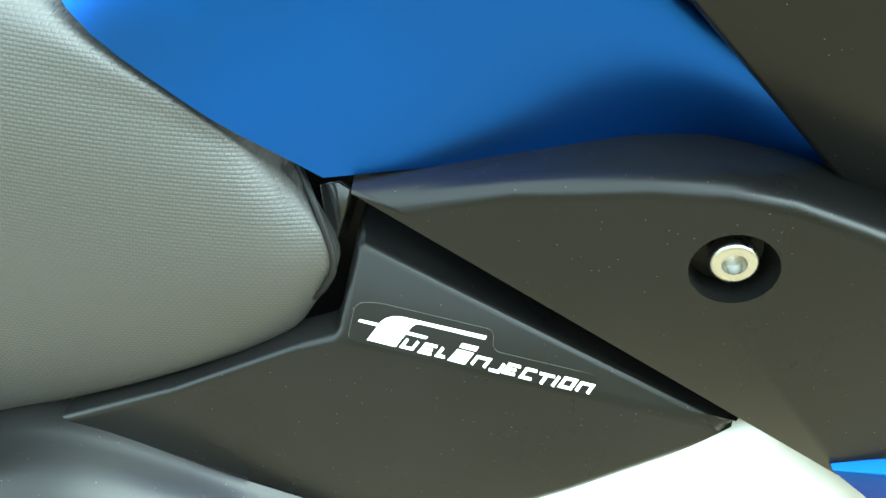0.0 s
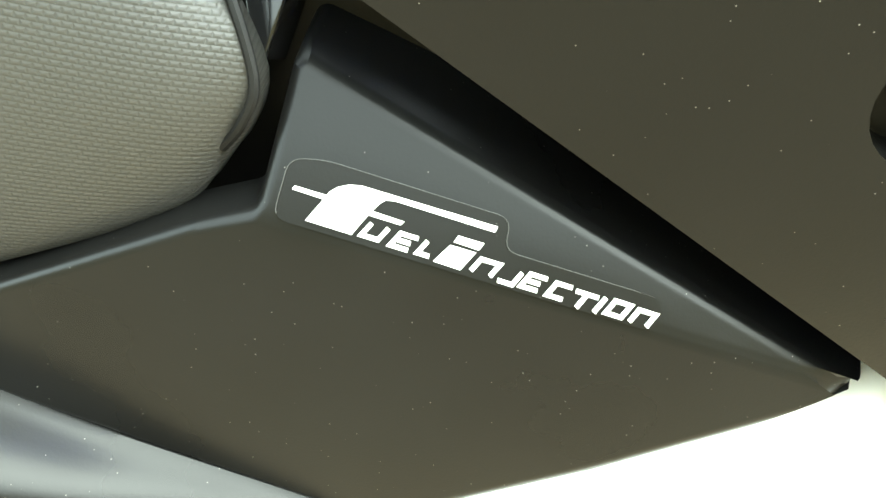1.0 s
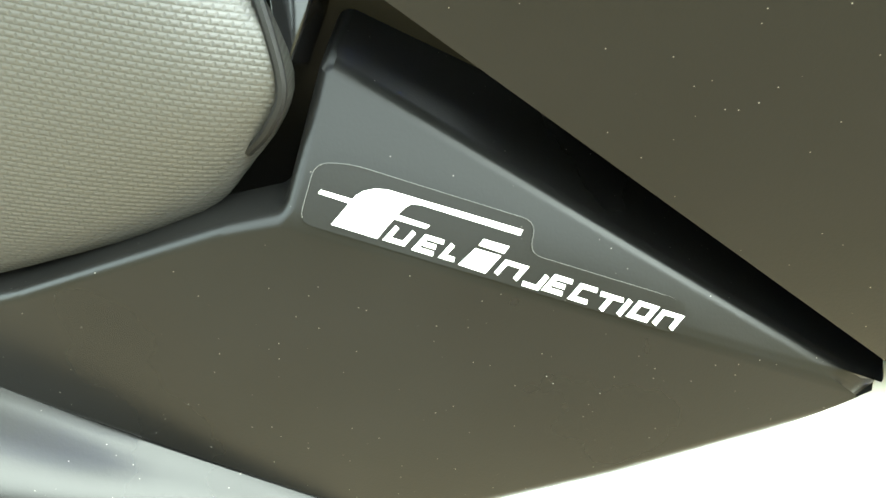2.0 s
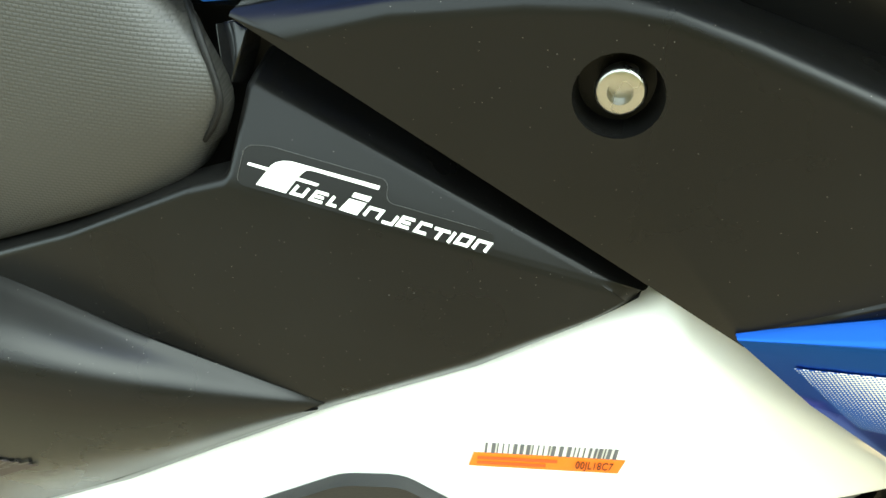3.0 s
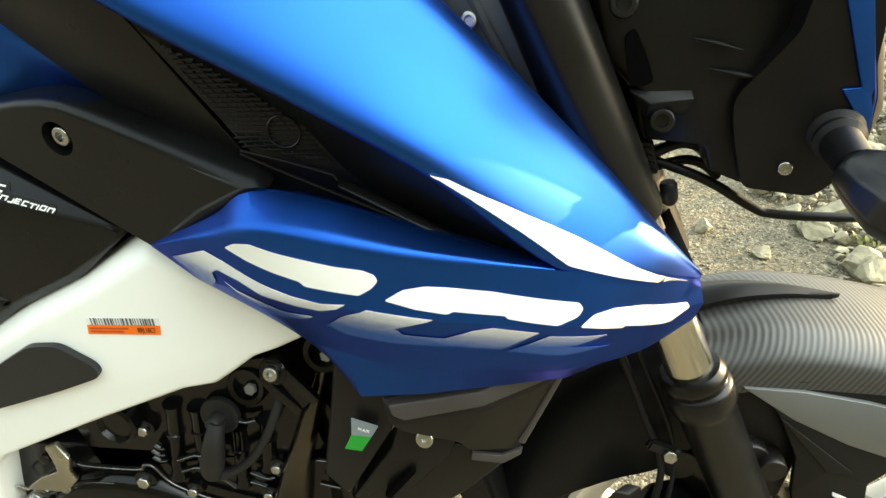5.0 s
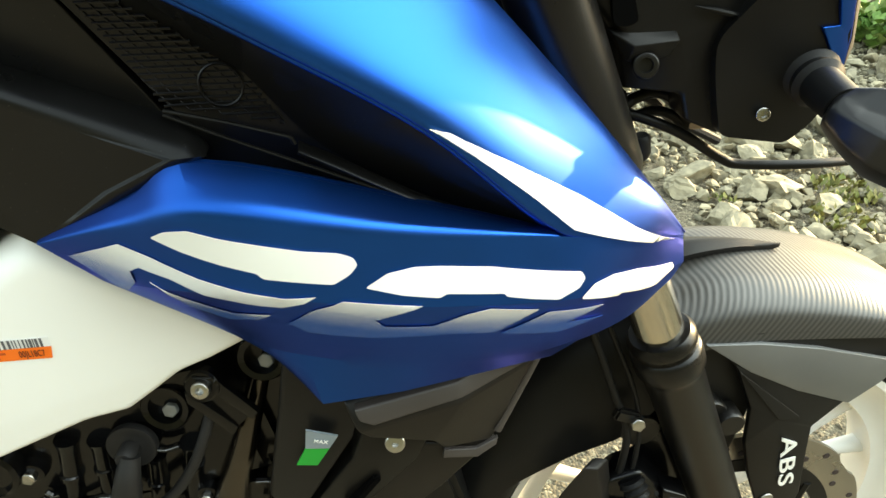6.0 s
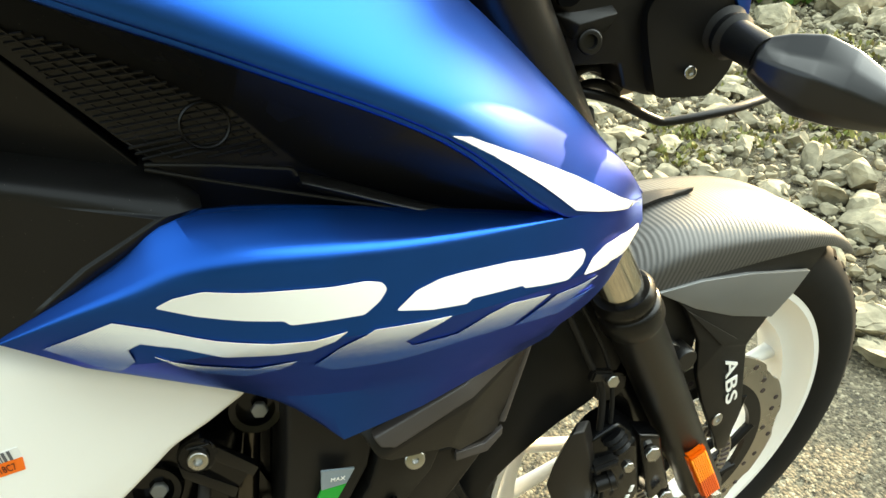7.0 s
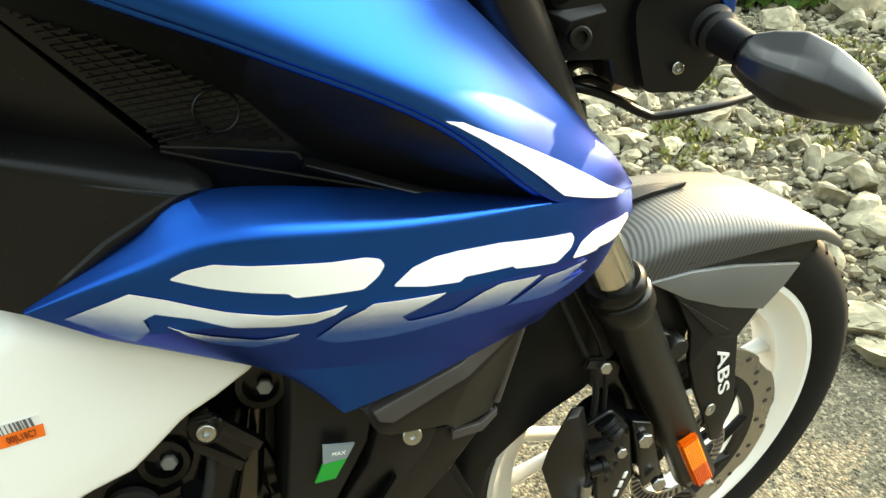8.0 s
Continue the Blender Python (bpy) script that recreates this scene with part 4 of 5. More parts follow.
part("recess_ledge", tube(((.8626, -.1325, .8058), (.8898, -.1355, .8008), (.9195, -.1390, .7940), (.9212, -.1390, .7905)), .0011, 8, 24), BLACK, recess, "thin raised rim below the lattice")
part("recess_ledge", tube(((.8623, -.1330, .8040), (.8883, -.1362, .7938), (.9381, -.1415, .7755), (.9902, -.1470, .7562), (1.035, -.1515, .7462)), .0010, 8, 32), BLACK, recess, "thin raised ledge")
part("recess_bulge", loft([[(.9225, -.1375, .7905), (.9388, -.1395, .7835), (.9659, -.1430, .7705), (.9903, -.1462, .7600), (1.035, -.1512, .7470)],
     [(.9225, -.1425, .7880), (.9388, -.1440, .7805), (.9659, -.1465, .7675), (.9903, -.1485, .7575), (1.035, -.1518, .7464)],
     [(.9215, -.1375, .7845), (.9381, -.1405, .7765), (.9650, -.1435, .7660), (.9902, -.1465, .7565), (1.035, -.1512, .7460)]], 20, 4, (0, .003, 0)), BLACK, recess, "smooth raised fold above the shroud")

VENT = [(.495, .645), (.516, .649), (.535, .640), (.478, .608)]
on_pb = surface_of(panel)
vent = film("side_vent", VENT, on_pb, INK, panel, "dark slotted vent")
for k in range(9):
    a, b = Vector((.482 + .0045 * k, 0, .609 + .0035 * k)), Vector((.4975 + .0045 * k, 0, .6455 - .0002 * k))
    ends = [on_pb.ray_cast(Vector((p.x, -.5, p.z)), Vector((0, 1, 0)))[0] for p in (a, b)]
    if all(ends):
        part("vent_slat", tube(ends, .0011, 6, 2), BLACK, vent)

# ---- motorcycle: seat seam ----
SEAM = [(.606, -.072, .815), (.614, -.084, .803), (.6195, -.090, .787), (.617, -.091, .778), (.612, -.089, .771)]
part("seat_piping", tube(SEAM, .0011, 8, 40), RUBBER, seat, "black seam piping at the seat tip")

part("frame_lug", facets([(.6120, -.066, .8010), (.6190, -.067, .8030), (.6235, -.068, .8005), (.6185, -.076, .7850), (.6150, -.074, .7885)], [(0, 1, 2, 3, 4)], (.002, .010, -.004), .0008), material("glossy_black_lug", (.012, .012, .013), .12, spec=.5), bike, "glossy black lug beside the seat tip")

# ---- motorcycle: lower shroud cover, radiator side, reservoir ----
lower = part("lower_cover", facets([(.932, -.130, .612), (.940, -.142, .597), (1.010, -.131, .607), (1.058, -.114, .624), (1.071, -.102, .641), (1.000, -.118, .625), (.990, -.133, .573), (.998, -.128, .560), (1.033, -.116, .552), (1.037, -.113, .562), (.948, -.139, .588)],
     [(0, 1, 2, 5), (5, 2, 3, 4), (1, 10, 6, 2), (2, 6, 7, 8, 9, 3), (3, 9, 4)], (0, .012, 0), .0025), BROWNBLACK, bike, "black plastic cover below the shroud")
# front edge that catches the low sun; its brightness is put into the grey
part("front_edge", tube([(1.070, -.1035, .640), (1.056, -.1085, .606), (1.046, -.1115, .582), (1.037, -.1145, .561)], .0034, 12, 24), LIP, lower, "rounded front edge, lighter grey for its sunlit rim")
part("cover_lip", facets([(.939, -.1385, .613), (.942, -.1418, .606), (.951, -.1424, .602), (1.008, -.1330, .6115), (1.056, -.1160, .6260), (1.072, -.1040, .640), (1.069, -.102, .646), (1.050, -.1125, .637), (1.004, -.129, .622)],
     [(0, 1, 2, 3, 8), (8, 3, 4, 7), (7, 4, 5, 6)], (0, .006, 0), .0015), LIP, lower, "lighter grey upper lip")
part("cover_clip", facets([(.999, -.121, .551), (.998, -.122, .544), (1.023, -.121, .541), (1.037, -.117, .548), (1.038, -.116, .554), (1.022, -.119, .5475)], [(0, 1, 2, 5), (5, 2, 3, 4)], (0, .003, 0), .0006), LIP, lower, "thin folded edge strip")
part("radiator_shroud", facets([(.956, -.117, .560), (1.000, -.117, .553), (1.038, -.113, .550), (.999, -.115, .504), (.979, -.115, .484), (.962, -.114, .462), (.925, -.113, .440), (.905, -.113, .475)], [(0, 1, 2, 3, 4, 5, 6, 7)], (0, .03, 0), .003), BROWNBLACK, bike, "black lower radiator shroud")
duct = part("radiator_side", facets([(.946, -.128, .592), (.990, -.126, .577), (.980, -.122, .545), (.936, -.112, .480), (.895, -.112, .478), (.935, -.124, .552), (.955, -.128, .590)], [(0, 6, 1, 2, 5), (5, 2, 3, 4)], (0, .03, 0), .002), DARK, bike, "matt black radiator side bracket")
bolt("bracket_screw", (.9645, -.1335, .5775), (-.1, -.90, .4), .0068, duct, STEEL, .004, .35)
part("bracket_slot", box((.940, -.119, .512), (.006, .010, .042), pose(0, 0, 0, 0, 34, 0), .001), HOLE, duct)
RES = [(.897, -.116, .645), (.928, -.118, .628), (.947, -.120, .604), (.937, -.124, .572), (.893, -.116, .485), (.872, -.112, .505), (.889, -.116, .596)]
res = part("coolant_reservoir", facets(RES, [(0, 1, 6), (1, 2, 3, 4, 5, 6)], (0, .045, 0), .004), GREY, bike, "dark grey coolant reservoir")


def on_res(x, z):
    return Vector((x, -.1225 + (x - .915) * -.08 - (z - .57) * .09 + -.0025, z))


label_top = part("level_label", plate([on_res(*q) for q in ((.9065, .585), (.927, .579), (.9205, .566), (.9045, .566))], (0, .0015, 0)), LABELGREY, res, "grey level label", smooth=False)
part("level_label", plate([on_res(*q) for q in ((.9043, .5655), (.9203, .5655), (.911, .5475), (.897, .548))], (0, .0015, 0)), GREEN, res, "green level label", smooth=False)


def lettering(name, text, size, m, mat, parent, extrude=.0003, bold=.0):
    cu = bpy.data.curves.new(name, "FONT")
    cu.body, cu.size, cu.extrude, cu.offset = text, size, extrude, bold
    cu.space_character = 1.08
    cu.align_x, cu.align_y = "CENTER", "CENTER"
    tmp = new(name, cu)
    me = bpy.data.meshes.new_from_object(tmp.evaluated_get(bpy.context.evaluated_depsgraph_get()))
    bpy.data.objects.remove(tmp)
    me.transform(m)
    me.materials.append(mat)
    ob = new(name, me)
    ob.parent = parent
    return ob


lettering("label_code", "00JL18C7", .0066, Matrix.Translation((.7545, -.1157, .6540)) @ pose(0, 0, 0, 90, 0, 0) @ pose(0, 0, 0, 0, 0, 1.6) @ Matrix.Diagonal((.52, 1, 1, 1)), material("dark_label_ink", (.10, .015, .003), .6), lab, .0001)
lettering("max_mark", "MAX", .0042, Matrix.Translation(on_res(.9155, .5745) + Vector((0, -.0012, 0))) @ pose(0, 0, 0, 90, 0, 0) @ pose(0, 0, 0, 0, 0, -14), DECAL, res)

part("radiator", box((.985, MID + .005, .50), (.035, .20, .26), pose(0, 0, 0, 0, -18, 0), .006), DARK, bike, "black radiator behind the wheel")

# ---- motorcycle: engine ----
head = part("cylinder_head", box((.745, MID, .535), (.25, .20, .13), pose(0, 0, 0, 0, -12, 0), .012), ENGINE, bike, "gloss black painted cylinder head")
part("crankcase", box((.70, MID, .44), (.36, .20, .13), None, .015), ENGINE, bike, "gloss black painted crankcase")
part("cylinder", box((.86, MID, .50), (.10, .16, .25), None, .01), ENGINE, bike, "gloss black painted cylinder")
clutch = part("clutch_cover", turned((.662, -.080, .345), (0, -1, 0), [(0, .115), (.010, .112), (.016, .106), (.018, .098), (.012, .094), (.012, .080), (.020, .074), (.024, .05), (.024, .01)], 48), ENGINE, head, "round black clutch cover")
SEAMS = [[(.6248, .4757), (.6396, .4726), (.6855, .4725), (.6943, .4790), (.7031, .4779), (.7136, .4604), (.7298, .4484), (.7555, .4377), (.800, .425)],
         [(.575, .4230), (.5834, .4290), (.6242, .4478), (.6563, .4507), (.6860, .4435), (.7140, .4265), (.738, .400)],
         [(.7065, .4985), (.7120, .4935), (.7185, .4945)], [(.7055, .4900), (.7115, .4855), (.7185, .4865)], [(.7110, .5055), (.7150, .5015), (.7200, .5025)],
         [(.7290, .4880), (.7500, .4960), (.7700, .4850)], [(.7300, .4740), (.7480, .4800), (.7640, .4700), (.7780, .4560)], [(.787, .548), (.800, .541), (.812, .544)],
         [(.796, .478), (.810, .472), (.818, .474)], [(.794, .466), (.808, .461)], [(.86, .50), (.873, .497), (.876, .48)], [(.86, .47), (.878, .466)]]
for line in SEAMS:
    part("cover_seam", tube([(x, -.092, z) for x, z in line], .0026, 8), ENGINE, head)
    # the seam's highlight, put in as a thin lighter bar
    part("seam_glint", tube([(x, -.0943, z + .0012) for x, z in line], .0005, 6), SEAMGLINT, head, "light grey bar standing in for the highlight on the seam")
for top, low in (((.7354, .552), (.7207, .460)), ((.7905, .530), (.7835, .457)), ((.757, .550), (.750, .475)), ((.818, .540), (.812, .480))):
    a_, b_ = Vector((top[0], -.086, top[1])), Vector((low[0], -.086, low[1]))
    d_ = (b_ - a_).length
    part("head_column", turned(a_, b_ - a_, [(0, .0085), (d_ * .10, .0066), (d_ * .36, .0066), (d_ * .37, .0080), (d_ * .41, .0080), (d_ * .42, .0066), (d_ * .90, .0066), (d_, .0090)], 18), ENGINE, head)
part("head_boss", turned((.684, -.085, .531), (-.1, -1, .1), [(0, .020), (.012, .020), (.014, .017), (.010, .014)], 24), ENGINE, head)
for x, z, r in ((.7065, .5255, .0055), (.6064, .4426, .0060), (.6891, .4576, .0066), (.7355, .4490, .0052), (.8220, .4879, .0050), (.8093, .4505, .0052)):
    part("bolt_boss", turned((x, -.084, z), (0, -1, 0), [(0, r * 1.9), (.008, r * 1.6), (.009, r)], 20), ENGINE, head)
    bolt("engine_bolt", (x, -.093, z), (-.05, -1, .1), r, head, STEEL, .005, 0, 6)
for x, z, y in ((.810, .575, -.088), (.880, .615, -.088)):
    part("mount_bush", turned((x, y + .012, z), (-.1, -.95, .25), [(0, .0175), (.014, .0175), (.016, .0160), (.015, .0120), (.006, .0115)], 28), ENGINE, head, "black engine mounting bush")
    bolt("mount_bolt", (x + .001, y + .003, z - .001), (-.1, -.95, .25), .0056, head, BRACKET, .005, 0, 6)
brk = part("head_bracket", facets([(.835, -.1045, .6175), (.8485, -.1045, .6165), (.8725, -.099, .5775), (.8670, -.099, .5705)], [(0, 1, 2, 3)], (0, .005, 0), .0012), ENGINE, bike, "black forked engine bracket")
part("bracket_strut", facets([(.8285, -.1035, .6050), (.8285, -.1035, .5940), (.8520, -.098, .5555), (.8570, -.098, .5640)], [(0, 1, 2, 3)], (0, .005, 0), .0012), ENGINE, brk, "black bracket strut")
part("bracket_eye", turned((.8405, -.1015, .6085), (-.1, -.95, .3), [(-.006, .0115), (.002, .0115), (.0035, .0100), (.0035, .007)], 24), ENGINE, brk, "round bracket eye")
part("bracket_web", plate([Vector((x, -.0965, z)) for x, z in ((.832, .612), (.846, .612), (.866, .574), (.853, .560), (.831, .594))], (0, .003, 0)), ENGINE, brk, "recessed bracket web")
bolt("bracket_bolt", (.841, -.104, .6085), (-.1, -.95, .3), .0062, brk, STEEL, .006, .45)
DUSTY = material("dusty_rubber", (.014, .0135, .0135), .55, 0, 0, .25, 900, .25, spec=.25)
cap = part("spark_plug_cap", turned((.7805, -.088, .5462), (-.06, -.95, .12), [(0, .0172), (.003, .0178), (.006, .0172), (.0065, .0140), (.0060, .0128), (.0068, .0095), (.0068, .0070), (.018, .0068), (.020, .0055)], 32), DUSTY, bike, "black rubber spark plug cap")
part("cap_elbow", tube([(.7830, -.104, .5500), (.7800, -.110, .5360), (.7750, -.110, .5166), (.7690, -.107, .4960), (.7700, -.104, .4870)], [.0066, .0085, .0102, .0098, .0070], 18), DUSTY, cap, "bent rubber elbow")
part("plug_lead", tube([(.7700, -.104, .4860), (.7850, -.103, .4903), (.8034, -.102, .5053), (.8192, -.100, .5279), (.8306, -.098, .5525), (.838, -.090, .572)], [.0060, .0044, .0040, .0040, .0040, .0040], 14), DUSTY, cap, "black ignition lead")
part("exhaust_pipe", tube([(.872, -.075, .590), (.8564, -.088, .5390), (.8415, -.092, .4926), (.8259, -.092, .433), (.805, -.086, .37), (.74, -.06, .28)], [.007, .0092, .0118, .0178, .019, .019], 20), EXHAUST, bike, "heat-browned steel exhaust pipe")
lever = part("clutch_lever_bracket", facets([(.5735, -.1045, .4480), (.5935, -.1050, .4650), (.6131, -.1045, .4745), (.6126, -.1030, .4844), (.6025, -.0960, .4968), (.6157, -.0960, .5025), (.6295, -.1030, .4915), (.6262, -.1045, .4765), (.6303, -.1050, .4650), (.6150, -.1055, .4490)],
             [(0, 1, 2, 8, 9), (2, 7, 8), (2, 3, 6, 7), (3, 4, 5, 6)], (0, .004, 0), .0014), ALU, bike, "folded aluminium cable bracket")
bolt("bracket_stud", (.600, -.093, .4830), (0, -1, .1), .006, lever, ENGINE, .006, 0, 6)
spring = []
for k in range(90):
    a = k / 12 * 2 * math.pi
    c = Vector((.548, -.096, .404)).lerp(Vector((.580, -.096, .432)), k / 89)
    u, w = Vector((-.66, 0, .75)), Vector((0, 1, 0))
    spring.append(c + .0085 * (math.cos(a) * u + math.sin(a) * w))
part("return_spring", tube(spring, .0012, 6, 180), STEEL, lever, "coiled steel spring")
part("spring_hook", tube([(.560, -.096, .432), (.556, -.098, .442), (.563, -.1, .447), (.569, -.098, .440)], .0012, 6), STEEL, lever)

# ---- motorcycle: steering head, headlamp bracket, turn signal ----
gusset = part("upper_tank_bracket", facets([(.968, -.022, .872), (.985, -.022, .897), (1.018, -.020, .885), (1.0640, -.018, .7826), (1.0452, -.020, .7700), (.9953, -.022, .8414)], [(0, 1, 2, 3, 4, 5)], (0, .02, 0), .004), BRACKET, bike, "grey metal bracket behind the tank")
part("gusset_rib", tube([(.990, -.024, .880), (1.012, -.024, .840), (1.044, -.023, .784)], .004, 8), BRACKET, gusset, "raised rib")
bolt("gusset_bolt", (.992, -.023, .858), (-.1, -.95, .3), .0065, gusset, STEEL, .005, .5)
part("wire_bundle", tube([(1.02, -.030, .90), (1.035, -.032, .845), (1.066, -.030, .778), (1.09, -.03, .74)], .007, 10), RUBBER, bike, "black taped wire bundle")
BR = [(1.070, -.062, .880), (1.080, -.060, .842), (1.102, -.058, .818), (1.111, -.057, .787), (1.150, -.057, .783), (1.157, -.056, .765), (1.179, -.056, .756), (1.224, -.055, .750), (1.240, -.054, .767), (1.250, -.054, .800), (1.226, -.060, .860), (1.20, -.065, .96), (1.04, -.068, .96),
      (1.105, -.066, .822), (1.140, -.066, .819), (1.150, -.060, .800)]
headlamp = part("headlamp_housing", facets(BR, [(0, 1, 13, 14, 10, 11, 12), (1, 2, 13), (13, 2, 3, 4, 15, 14), (14, 15, 4, 5, 6, 7, 8, 9, 10)], (0, .10, 0), .003), DARK, bike, "matt black headlamp housing and bracket")
bolt("housing_screw", (1.119, -.0655, .804), (-.2, -.95, .2), .0080, headlamp, FORKBLACK, .005, .55)
part("housing_ledge", facets([(1.096, -.064, .823), (1.109, -.071, .816), (1.136, -.071, .8195), (1.134, -.062, .826), (1.108, -.066, .806), (1.134, -.064, .808)], [(0, 1, 2, 3), (1, 4, 5, 2), (0, 4, 1)], (0, .008, 0), .001), DARK, headlamp, "raised ledge")
BULGE = [(1.186, .985), (1.186, .862), (1.172, .838), (1.1622, .8227), (1.1612, .8137), (1.1635, .8008), (1.168, .7848), (1.177, .758), (1.224, .7515), (1.240, .767), (1.249, .800), (1.236, .842), (1.205, .985)]
part("lamp_shell", plate([Vector((p.x, -.0662 + .06 * max(0, p.x - 1.205) - .28 * max(0, p.z - .815), p.z)) for p in rounded([(x, 0, z) for x, z in BULGE], .006, 3)], (0, .036, 0), .005), DARK, headlamp, "rounded black lamp shell")
bolt("housing_screw", (1.201, -.0668, .7725), (-.2, -.95, .2), .0046, headlamp, STEEL, .003, .45)
bolt("housing_screw", (1.0869, -.0675, .8755), (-.2, -.95, .2), .0085, headlamp, FORKBLACK, .005, .55)
part("housing_rib", tube([(1.1309, -.0668, .8555), (1.145, -.0675, .8525), (1.1599, -.0668, .8485)], [.0004, .0016, .0005], 8), DARK, headlamp, "thin moulded rib")
part("housing_rib", tube([(1.1426, -.0668, .8373), (1.160, -.0675, .8342), (1.1771, -.0668, .8305)], [.0004, .0018, .0005], 8), DARK, headlamp, "thin moulded rib")
part("housing_slot", plate([Vector((p.x, -.0690, p.z)) for p in rounded([(1.089, 0, .857), (1.095, 0, .862), (1.1045, 0, .844), (1.110, 0, .8295), (1.103, 0, .8265), (1.095, 0, .828)], .003, 2)], (0, .003, 0)), HOLE, headlamp, "dark slot in the housing")
part("fairing_strip", facets([(1.1914, -0.0923, 0.9026), (1.232, -0.0711, 0.827), (1.2202, -0.0719, 0.8262), (1.248, -0.0645, 0.7926), (1.2448, -0.0661, 0.8194), (1.2194, -0.0835, 0.8784), (1.2088, -0.0908, 0.9026)], [(0, 1, 4, 5, 6), (1, 2, 3, 4)], (0, .004, 0), .001), BLUE, headlamp, "blue fairing strip")
part("fairing_edge", facets([(1.2094, -0.0893, 0.9026), (1.2176, -0.0828, 0.9026), (1.2281, -0.0758, 0.8778), (1.2555, -0.0565, 0.811), (1.253, -0.057, 0.7961), (1.2485, -0.0635, 0.7926), (1.2454, -0.0656, 0.8194), (1.22, -0.082, 0.8784)], [(0, 1, 2, 7), (7, 2, 3, 6), (6, 3, 4, 5)], (0, .005, 0), .001), GREY, headlamp, "grey fairing edge")
sig = part("turn_signal_boot", turned((1.228, -.046, .798), (-.06, -1, -.14), [(0, .0212), (.005, .0216), (.007, .0168), (.012, .0196), (.015, .0155), (.020, .0180), (.023, .0142), (.029, .0160), (.032, .0125), (.060, .0118)], 28), RUBBER, bike, "ribbed rubber turn signal stalk")
POD_BASE, POD_TIP = Vector((1.2205, -.100, .7885)), Vector((1.2775, -.171, .7690))
pod_axis = (POD_TIP - POD_BASE).normalized()
pod_side = Vector((-.76, -.65, 0))
pod_side = (pod_side - pod_axis * pod_side.dot(pod_axis)).normalized()
pod_up = pod_side.cross(pod_axis)
pod_up = pod_up if pod_up.z > 0 else -pod_up
SECTION = [(0, 1), (.62, .70), (1, .22), (.94, -.45), (.45, -.92), (-.45, -.92), (-.94, -.45), (-1, .22), (-.62, .70)]
pod = bmesh.new()
rings = []
for u, h, w, dent in ((0, .0120, .0120, 0), (.05, .0150, .0142, .10), (.17, .0206, .0180, .34), (.36, .0264, .0222, .30), (.58, .0240, .0210, .06), (.78, .0186, .0176, 0), (.93, .0130, .0126, 0), (1, .0085, .0085, 0)):
    c = POD_BASE + (POD_TIP - POD_BASE) * u - pod_up * .008 * u * u
    rings.append([pod.verts.new(c + pod_side * p * w * (1 - dent if k == 1 else 1) + pod_up * q * h * (1 - dent if k == 1 else 1)) for k, (p, q) in enumerate(SECTION)])
for a_, b_ in zip(rings, rings[1:]):
    for k in range(len(SECTION)):
        pod.faces.new((a_[k], a_[(k + 1) % 9], b_[(k + 1) % 9], b_[k]))
pod.faces.new(rings[0][::-1])
pod.faces.new(rings[-1])
bmesh.ops.recalc_face_normals(pod, faces=pod.faces)
bmesh.ops.bevel(pod, geom=list(pod.edges), offset=.0022, segments=3, affect="EDGES", profile=0.5, clamp_overlap=True)
part("turn_signal", pod, PODBLACK, sig, "satin black turn signal housing", 60)
part("cable_rod", tube([(1.10, -.03, .770), (1.140, -.040, .760), (1.165, -.042, .750), (1.195, -.044, .733), (1.212, -.045, .728), (1.26, -.05, .729), (1.31, -.04, .727)], .0036, 10, 60), DARK, bike, "black bent cable guide rod")
part("brake_cable", tube([(1.13, .03, .745), (1.165, .03, .752), (1.19, .032, .735), (1.24, .04, .71)], .004, 8), RUBBER, bike, "thin black cable")
clip = part("cable_clip", tube([(1.112, -.04, .76), (1.122, -.042, .735), (1.14, -.044, .700), (1.15, -.05, .69)], .005, 8), RUBBER, bike, "black cable clip")
part("clip_block", facets([(1.107, -.046, .781), (1.1203, -.044, .7815), (1.128, -.043, .7576), (1.118, -.045, .7545)], [(0, 1, 2, 3)], (0, .014, 0), .002), RUBBER, clip, "notched black connector block")
for k in range(4):
    part("block_tooth", box((1.1165 + .0021 * k, -.0455, .7765 - .0055 * k), (.005, .005, .0026), pose(0, 0, 0, 0, 18, 0), .0006), DARK, clip, "small tooth")
part("cable_plug", turned((1.1335, -.047, .7525), (.22, 0, -1), [(0, .0050), (.002, .0062), (.013, .0062), (.016, .0050), (.018, .003)], 16), RUBBER, clip, "small black cable plug")
part("lamp_bracket", tube([(1.120, -.035, .766), (1.132, -.032, .7725), (1.146, -.030, .7755), (1.160, -.030, .7700), (1.1725, -.030, .754)], .0042, 10, 30), DARK, headlamp, "bent black lamp bracket")
part("lamp_bracket", tube([(1.122, -.034, .757), (1.136, -.032, .761), (1.149, -.030, .7625), (1.161, -.030, .759), (1.172, -.030, .750)], .0036, 10, 30), DARK, headlamp, "bent black lamp bracket")
part("wire_joint", facets([(1.1735, -.022, .7622), (1.1908, -.020, .7545), (1.1974, -.020, .7445), (1.1808, -.022, .7445)], [(0, 1, 2, 3)], (0, .012, 0), .002), material("beige_connector", (.34, .27, .19), .5), headlamp, "beige wire connector")
bolt("wire_screw", (1.196, -.026, .752), (.3, -.9, .2), .0035, headlamp, STEEL, .004, .4)
part("steering_stem", turned((1.02, MID, .93), RAKE, [(0, .03), (.30, .03), (.31, .02)], 24), FORKBLACK, bike, "black steering stem")
part("fork_clamp", box((1.128, MID, .690), (.055, .21, .035), pose(0, 0, 0, 0, -25, 0), .008), FORKBLACK, bike, "black lower fork clamp")

